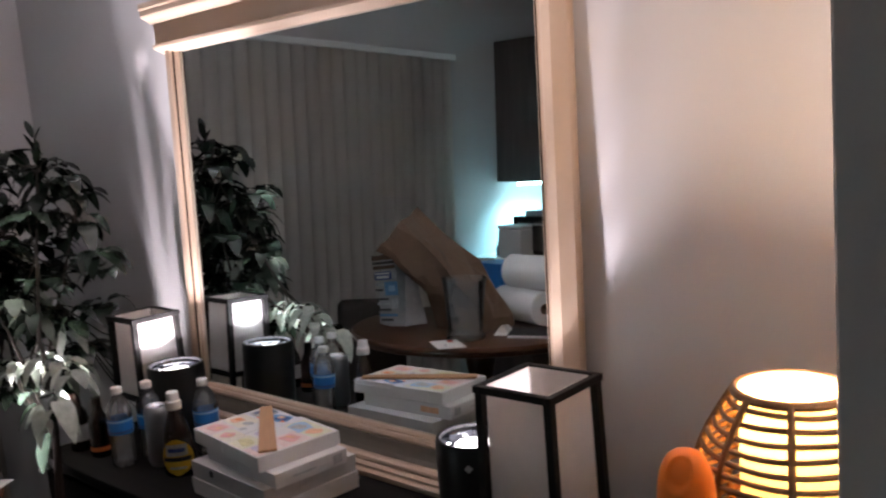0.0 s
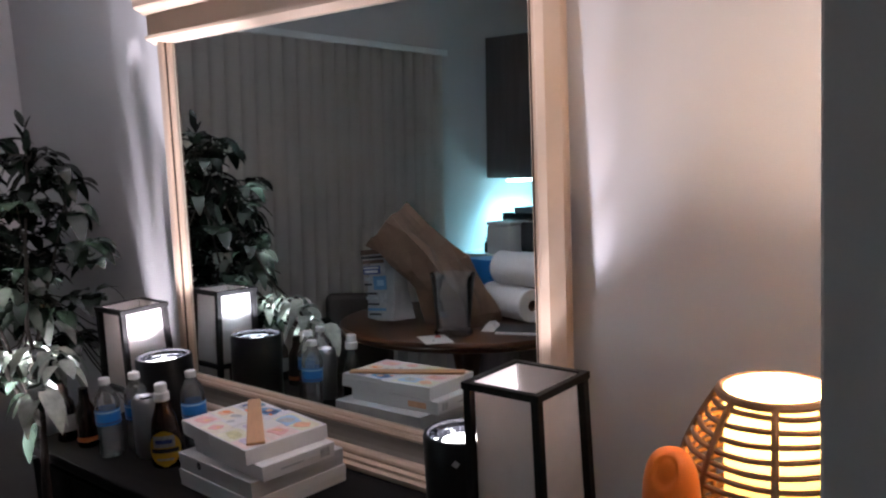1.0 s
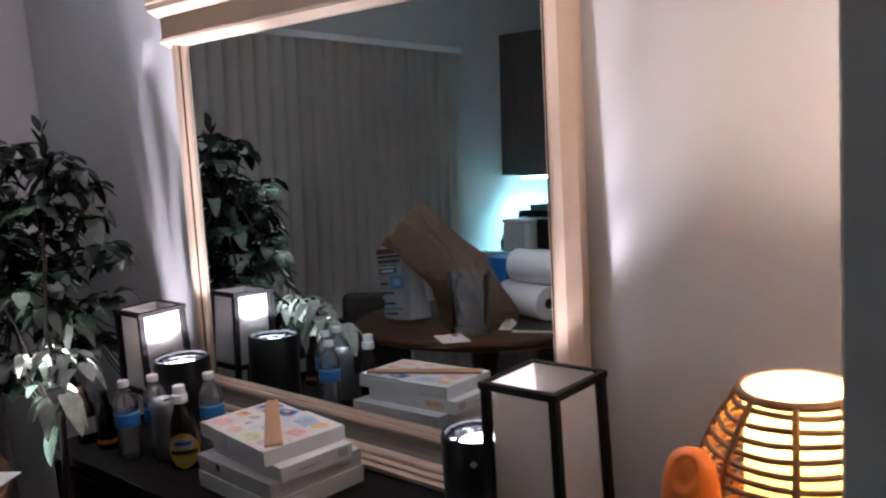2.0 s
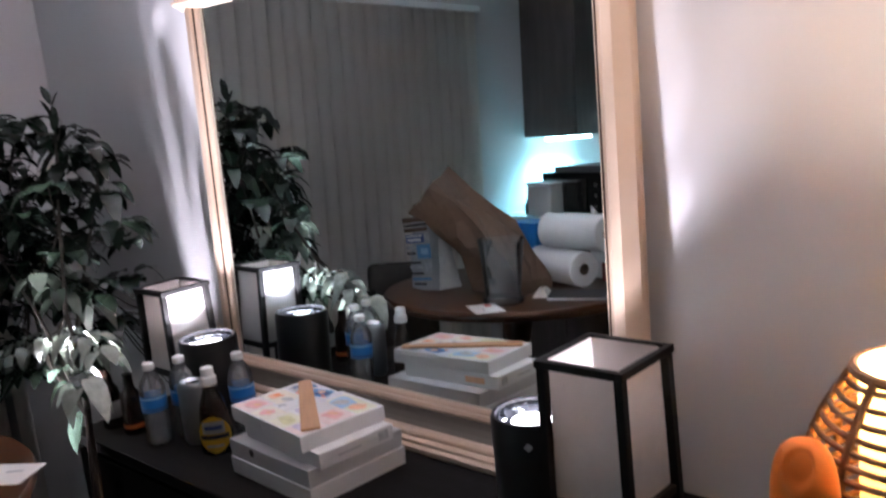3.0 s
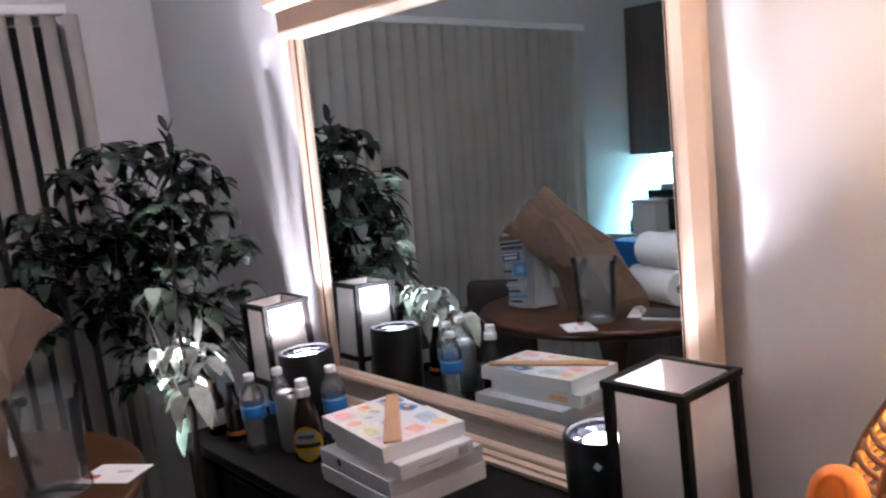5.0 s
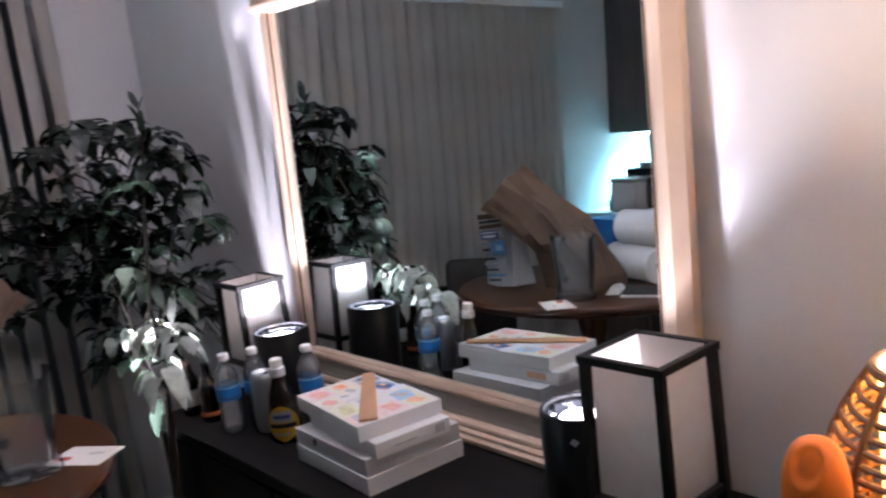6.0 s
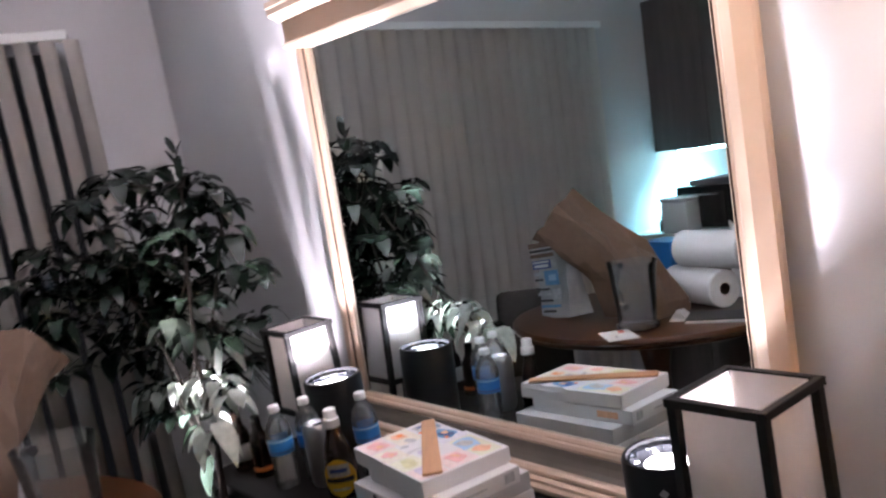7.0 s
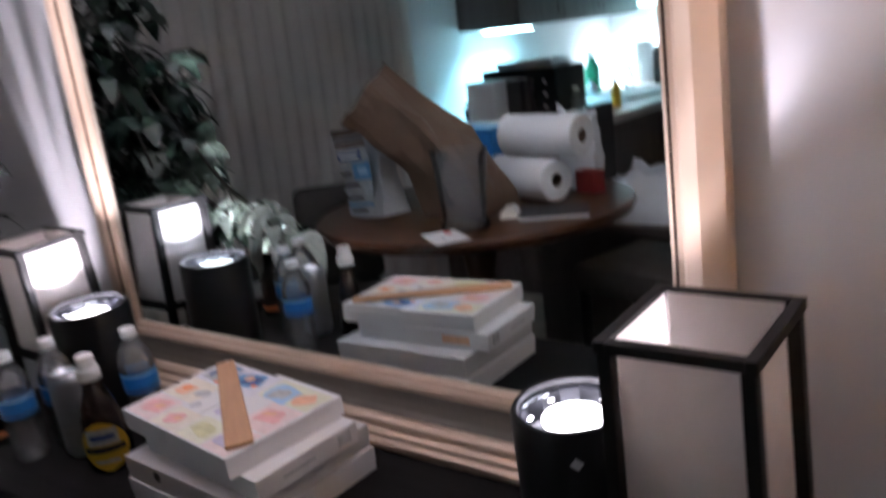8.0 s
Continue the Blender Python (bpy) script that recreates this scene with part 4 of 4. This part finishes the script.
back = thing("back_counter", pose(WX, SOUTH, 0), "dark kitchen base cabinets with a pale worktop", "counter")
part("cabinet", slab(0.005, 2.8, 0.004, 0.58, 0, KC - 0.04), CABINET, back)
part("worktop", slab(0.005, 2.82, 0.004, 0.62, KC - 0.038, KC, bevel=0.004), COUNTER, back)
cab2 = thing("upper_cabinet", pose(-1.95, SOUTH, 1.36), "dark wooden kitchen wall cabinet", "cabinet", group="kitchen wall cabinets")
part("body", slab(-0.6, 0.9, 0.004, 0.33, 0, 0.8), CABINET, cab2)
for k in range(3):
    cupboard_door(cab2, -0.597 + 0.5 * k, -0.103 + 0.5 * k, 0.331, 0.003, 0.797, "y")
lt2 = thing("under_cabinet_light", pose(-2.14, SOUTH + 0.2, 1.350), "glowing under-cabinet light tube", "lamp", group="under-cabinet lights")
part("housing", slab(-0.28, 0.28, -0.03, 0.03, 0.002, 0.009), WHITEPL, lt2)
part("tube", slab(-0.26, 0.26, -0.02, 0.02, -0.012, 0.001, bevel=0.005), TUBE, lt2, "glowing tube")
ov = thing("toaster_oven", pose(-2.11, -2.78, KC, 0, 0, 3), "black toaster oven on the kitchen counter", "toaster oven")
part("body", slab(-0.22, 0.22, -0.13, 0.13, 0.012, 0.235, bevel=0.008), BLACKMETAL, ov)
part("glass_door", slab(-0.20, 0.10, 0.131, 0.138, 0.035, 0.205, bevel=0.002), GLASSPANE, ov, "dark glass door")
part("handle", slab(-0.17, 0.07, 0.14, 0.155, 0.185, 0.198, bevel=0.004), CHROME, ov, "chrome handle")
for k in range(3):
    part("knob", bmlathe([(0, 0), (0.014, 0), (0.012, 0.014), (0, 0.014)], at=(0.165, 0.131, 0.05 + 0.060 * k), rot=(-90, 0, 0), seg=16), CHROME, ov, "chrome knob", smooth=True)
for x in (-0.14, 0.14):
    part("foot", slab(x - 0.012, x + 0.012, 0.08, 0.104, 0, 0.012), SMOKE, ov)
    part("foot", slab(x - 0.012, x + 0.012, -0.104, -0.08, 0, 0.012), SMOKE, ov)
pan = thing("baking_tray", pose(-2.10, -2.78, KC + 0.2365, 0, 0, -4), "grey baking tray with dishes on the toaster oven", "tray")
bm = bmesh.new()
box(bm, (0.30, 0.22, 0.006), (0, 0, 0.003), bevel=0.002)
for sx, sy, w, d in ((0, 1, 0.30, 0.006), (0, -1, 0.30, 0.006), (1, 0, 0.006, 0.208), (-1, 0, 0.006, 0.208)):
    box(bm, (w, d, 0.024), (sx * 0.147, sy * 0.107, 0.018))
part("tray", bm, ALU, pan)
part("dish", bmlathe([(0, 0.007), (0.06, 0.007), (0.10, 0.035), (0.097, 0.036), (0.058, 0.011), (0, 0.011)], seg=28), WHITEPL, pan, "white dish", smooth=True)
nk = thing("storage_canister", pose(-2.27, -2.60, KC, 0, 0, 0), "white rounded storage canister on the counter", "canister")
part("body", slab(-0.082, 0.082, -0.065, 0.065, 0, 0.165, bevel=0.012), WHITEPL, nk, smooth=True)
part("lid", slab(-0.085, 0.085, -0.068, 0.068, 0.166, 0.188, bevel=0.009), WHITEPL, nk, smooth=True)


def small_bottle(x, y, z0, r, h, mat, capmat, label):
    t = thing("counter_bottle", pose(x, y, z0), label, "bottle", group="bottles on the kitchen counter")
    part("bottle", bmlathe([(0, 0), (r, 0), (r, h * 0.62), (r * 0.45, h * 0.80), (r * 0.40, h * 0.88), (0, h * 0.88)], seg=20), mat, t, smooth=True)
    part("cap", bmlathe([(0, h * 0.881), (r * 0.5, h * 0.881), (r * 0.45, h), (0, h)], seg=16), capmat, t, smooth=True)


small_bottle(-2.395, -2.60, KC, 0.020, 0.09, SYRUP, SMOKE, "small dark bottle on the kitchen counter")
small_bottle(-1.84, -2.72, KC, 0.030, 0.13, PET, WHITEPL, "clear plastic bottle on the kitchen counter")
small_bottle(-2.23, -3.62, KC, 0.045, 0.24, GREENGLASS, WHITEPL, "green plastic bottle on the kitchen counter")
small_bottle(-1.76, -2.97, KC, 0.024, 0.14, YELLOW, WHITEPL, "small yellow bottle on the kitchen counter")
small_bottle(-2.24, -3.45, KC, 0.034, 0.11, PET, CHROME, "short clear jar on the kitchen counter")
small_bottle(-2.14, -3.44, KC, 0.032, 0.10, ALU, CHROME, "short metal jar on the kitchen counter")
small_bottle(-1.98, -3.58, KC, 0.030, 0.16, PET, BLUE, "clear bottle with a blue cap on the kitchen counter")
dt = thing("dish_tray", pose(-1.92, -3.40, KC, 0, 0, 8), "white plastic drying tray with a metal rim on the kitchen counter", "tray")
part("tray", slab(-0.15, 0.15, -0.20, 0.20, 0.0, 0.018, bevel=0.006), WHITEPL, dt)
bm = bmesh.new()
tube(bm, [(-0.14, -0.19, 0.03), (0.14, -0.19, 0.03), (0.14, 0.19, 0.03), (-0.14, 0.19, 0.03)], 0.004, 8, closed=True)
part("rim", bm, CHROME, dt, "metal rim", smooth=True)
cm = thing("small_appliance", pose(-2.02, SOUTH + 0.36, KC), "small dark kitchen appliance on the back counter", "appliance")
part("body", slab(-0.06, 0.06, -0.07, 0.07, 0.0, 0.20, bevel=0.012), SMOKE, cm)
part("lid", slab(-0.055, 0.055, -0.065, 0.065, 0.2005, 0.225, bevel=0.010), BLACKMETAL, cm)
ph = thing("towel_holder", pose(-2.17, SOUTH + 0.33, KC), "white paper towel roll on a counter stand", "paper towel")
part("base", bmlathe([(0, 0), (0.075, 0), (0.075, 0.010), (0, 0.012)], seg=28), CHROME, ph, smooth=True)
part("paper", bmlathe([(0.02, 0.013), (0.058, 0.013), (0.060, 0.016), (0.060, 0.262), (0.02, 0.262)], seg=28), TOWEL, ph, smooth=True)
part("rod", bmlathe([(0, 0.012), (0.007, 0.012), (0.007, 0.31), (0.013, 0.315), (0.010, 0.33), (0, 0.332)], seg=14), CHROME, ph, "chrome rod", smooth=True)
small_bottle(-1.86, SOUTH + 0.36, KC, 0.033, 0.22, SYRUP, SMOKE, "dark bottle on the back kitchen counter")
small_bottle(-1.76, SOUTH + 0.30, KC, 0.036, 0.20, WHITEPL, BLUE, "white bottle on the back kitchen counter")

# small white bottle cap on the dresser
solid("bottle_cap", bmlathe([(0, 0.010), (0.012, 0.010), (0.0145, 0.008), (0.015, 0.0), (0.0135, 0.0), (0.013, 0.008), (0, 0.0085)], seg=24), WHITEPL, "loose white plastic bottle cap on the dresser", "cap", pose(-0.437, -0.289, DRESSER), smooth=True)

# ================= plant =================
PX, PY = -1.42, -0.545
plant = thing("indoor_tree", pose(PX, PY, 0), "leafy indoor tree with pale stems between dresser and table", "plant")
part("pot", bmlathe([(0, 0), (0.068, 0), (0.080, 0.17), (0.083, 0.18), (0.076, 0.18), (0.074, 0.15), (0, 0.15)], seg=32), LEATHER, plant, "dark pot", smooth=True)
rng = random.Random(11)


def limb(points, r0, r1):
    """A pale bare stem that goes over into a dark limb where the leaves begin."""
    n = len(points)
    rad = [r0 + (r1 - r0) * i / (n - 1) for i in range(n)]
    cut = max(i for i in range(n) if points[i][2] < 0.80)
    bm = bmesh.new()
    tube(bm, points[:cut + 1], rad[:cut + 1], 8)
    part("stem", bm, STEM, plant, "thin pale bare stem", smooth=True)
    bm = bmesh.new()
    tube(bm, points[cut:], rad[cut:], 8)
    part("limb", bm, BARK, plant, smooth=True)


limb([(0.0, -0.005, 0.15), (0.006, 0.012, 0.40), (0.004, 0.030, 0.62), (-0.005, 0.048, 0.78), (-0.10, 0.09, 0.90), (-0.20, 0.12, 0.99), (-0.31, 0.19, 1.20), (-0.41, 0.27, 1.46)], 0.0125, 0.003)
limb([(0.036, -0.010, 0.15), (0.036, 0.012, 0.40), (0.022, 0.030, 0.60), (0.002, 0.044, 0.76), (-0.15, 0.06, 0.90), (-0.30, 0.08, 1.00), (-0.45, 0.06, 1.16)], 0.0115, 0.003)
for way in ([(-0.005, 0.048, 0.78), (-0.16, 0.10, 0.88), (-0.33, 0.24, 1.05), (-0.31, 0.32, 1.30)], [(0.002, 0.044, 0.76), (-0.22, 0.06, 0.86), (-0.43, 0.12, 1.02), (-0.57, 0.16, 1.24)]):
    bm = bmesh.new()
    tube(bm, way, [0.007, 0.006, 0.0045, 0.003], 8)
    part("limb", bm, BARK, plant, smooth=True)


def leaf_geo(bm, base, way, length, width, droop):
    way = way.normalized()
    sidev = way.cross(Vector((0, 0, 1)))
    if sidev.length < 0.05:
        sidev = Vector((1, 0, 0))
    sidev.normalize()
    up = sidev.cross(way)
    rows = []
    for s, wd in ((0, 0.06), (0.13, 0.55), (0.34, 0.97), (0.58, 1.0), (0.80, 0.70), (0.93, 0.34), (1.0, 0.03)):
        c = base + way * (length * s * (1 - 0.25 * droop * s)) - Vector((0, 0, droop * length * s * s))
        rows.append([bm.verts.new(c - sidev * width * wd / 2 + up * width * 0.14 * wd), bm.verts.new(c), bm.verts.new(c + sidev * width * wd / 2 + up * width * 0.14 * wd)])
    for a, b in zip(rows, rows[1:]):
        for k in range(2):
            bm.faces.new((a[k], a[k + 1], b[k + 1], b[k]))


def whorl(tip, size, n, spread, hang):
    """A rosette of drooping leaves at a twig's end, in the plant's own place."""
    a0 = rng.uniform(0, 6.3)
    for i in range(n):
        a = a0 + 2 * math.pi * i / n + rng.uniform(-0.25, 0.25)
        way = Vector((math.cos(a), math.sin(a), rng.uniform(-0.25, 0.45) + spread))
        base = tip + Vector((math.cos(a), math.sin(a), 0)) * 0.012 + Vector((0, 0, rng.uniform(-0.03, 0.01)))
        ln = size * rng.uniform(0.75, 1.2)
        yield base, way, ln, ln * rng.uniform(0.40, 0.55), rng.uniform(0.25, 0.85) + hang


centre = Vector((-0.57, 0.17, 1.15))


def free(tip):
    """True where a leaf whorl stands clear of the wall, the lantern and the dresser's things."""
    wx, wy = tip.x + PX, tip.y + PY
    return not ((tip.z < 0.95 and wy < -0.40) or wy > -0.13 or wx > -1.54 - 0.7 * max(0, tip.z - 1.24) + 1.34 * (wy + 0.3) or wx > -1.56 or (wx > -1.70 and wy > -0.30 and tip.z < 1.12) or (wx > -1.62 and tip.z > 1.42))


tips = []
while len(tips) < 58:
    d = Vector((rng.gauss(0, 1), rng.gauss(0, 1), rng.gauss(0, 1))).normalized()
    q = d * (rng.uniform(0.0, 1.0) ** 0.4)
    tip = centre + Vector((q.x * 0.24, q.y * 0.22, q.z * 0.28))
    if free(tip):
        tips.append((tip, 0.085, 7, LEAF))
outer, tries = [], 0
while len(outer) < 44 and tries < 4000:
    tries += 1
    d = Vector((rng.gauss(0, 1), rng.gauss(0, 1), rng.gauss(0, 1))).normalized() * rng.uniform(0.88, 1.06)
    tip = centre + Vector((d.x * 0.36, d.y * 0.36, d.z * 0.39))
    if free(tip) and tip.z > 0.84 and all((tip - o).length > 0.105 for o in outer):
        outer.append(tip)
for tip in outer:
    tips.append((tip, rng.uniform(0.092, 0.118), rng.choice((7, 8, 9)), LEAF))
# umbrella of leaves over the bare stems, lamp light in their colour, with a lower rosette
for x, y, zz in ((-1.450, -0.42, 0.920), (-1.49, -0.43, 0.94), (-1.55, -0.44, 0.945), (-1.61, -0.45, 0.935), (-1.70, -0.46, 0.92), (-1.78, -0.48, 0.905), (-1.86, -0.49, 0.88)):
    tips.append((Vector((x - PX, y - PY, zz)), 0.074, 8, LITLEAF))
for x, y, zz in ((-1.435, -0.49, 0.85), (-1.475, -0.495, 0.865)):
    tips.append((Vector((x - PX, y - PY, zz)), 0.088, 7, LITLEAF))
for x, y, zz in ((-1.71, -0.48, 0.85), (-1.79, -0.50, 0.84), (-1.85, -0.50, 0.82)):
    tips.append((Vector((x - PX, y - PY, zz)), 0.080, 8, LEAF))
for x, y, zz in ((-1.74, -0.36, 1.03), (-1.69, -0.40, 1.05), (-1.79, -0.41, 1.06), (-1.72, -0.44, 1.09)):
    tips.append((Vector((x - PX, y - PY, zz)), 0.080, 9, HALFLITLEAF))
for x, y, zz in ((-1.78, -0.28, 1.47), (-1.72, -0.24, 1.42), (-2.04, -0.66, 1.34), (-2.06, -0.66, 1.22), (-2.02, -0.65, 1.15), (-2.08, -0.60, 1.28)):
    tips.append((Vector((x - PX, y - PY, zz)), 0.090, 7, LITLEAF if zz < 1.25 else LEAF))
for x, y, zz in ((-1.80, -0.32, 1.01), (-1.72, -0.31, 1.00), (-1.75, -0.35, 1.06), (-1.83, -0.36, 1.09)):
    tips.append((Vector((x - PX, y - PY, zz)), 0.075, 7, LITLEAF))
# unseen low sprigs added beside the wall, over the floor uplight, to streak its beam
for x, y, zz in ((-1.80, -0.05, 0.60), (-1.70, -0.03, 0.72), (-1.76, -0.06, 0.86), (-1.68, -0.07, 0.66), (-1.83, -0.03, 0.78), (-1.73, -0.02, 0.54)):
    tips.append((Vector((x - PX, y - PY, zz)), 0.05, 3, LEAF))
twigs = bmesh.new()
leaves = []
heads = [Vector(v) for v in ((-0.005, 0.048, 0.78), (-0.10, 0.09, 0.90), (-0.20, 0.12, 0.99), (-0.31, 0.19, 1.20), (-0.45, 0.06, 1.16), (-0.33, 0.24, 1.05), (-0.31, 0.32, 1.30), (-0.43, 0.12, 1.02), (-0.57, 0.16, 1.24), (-0.41, 0.27, 1.46))]
for tip, size, n, mat in tips:
    root = min(heads, key=lambda h: (h - tip).length)
    mid = (root + tip) / 2 + Vector((0, 0, -0.02))
    tube(twigs, [root, mid, tip], [0.0028, 0.0022, 0.0014], 5)
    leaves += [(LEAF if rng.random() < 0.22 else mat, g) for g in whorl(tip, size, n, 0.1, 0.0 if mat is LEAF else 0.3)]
leaves.append((LEAF, (Vector((-0.02, 0.035, 0.775)), Vector((-0.5, -0.1, -0.5)), 0.085, 0.042, 0.9)))
# the spire at the top
for k in range(5):
    a = k * 2.4
    leaves.append((LEAF, (Vector((-0.41, 0.27, 1.46 + 0.02 * k)), Vector((0.4 * math.cos(a), 0.4 * math.sin(a), 0.9)), 0.07, 0.026, 0.1)))
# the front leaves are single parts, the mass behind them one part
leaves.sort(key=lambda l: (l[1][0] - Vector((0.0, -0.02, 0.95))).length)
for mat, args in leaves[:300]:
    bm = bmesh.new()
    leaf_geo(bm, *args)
    part("leaf", bm, mat, plant, "dark green leaf with the uplight's brightness in its colour" if mat is LITLEAF else "", smooth=True)
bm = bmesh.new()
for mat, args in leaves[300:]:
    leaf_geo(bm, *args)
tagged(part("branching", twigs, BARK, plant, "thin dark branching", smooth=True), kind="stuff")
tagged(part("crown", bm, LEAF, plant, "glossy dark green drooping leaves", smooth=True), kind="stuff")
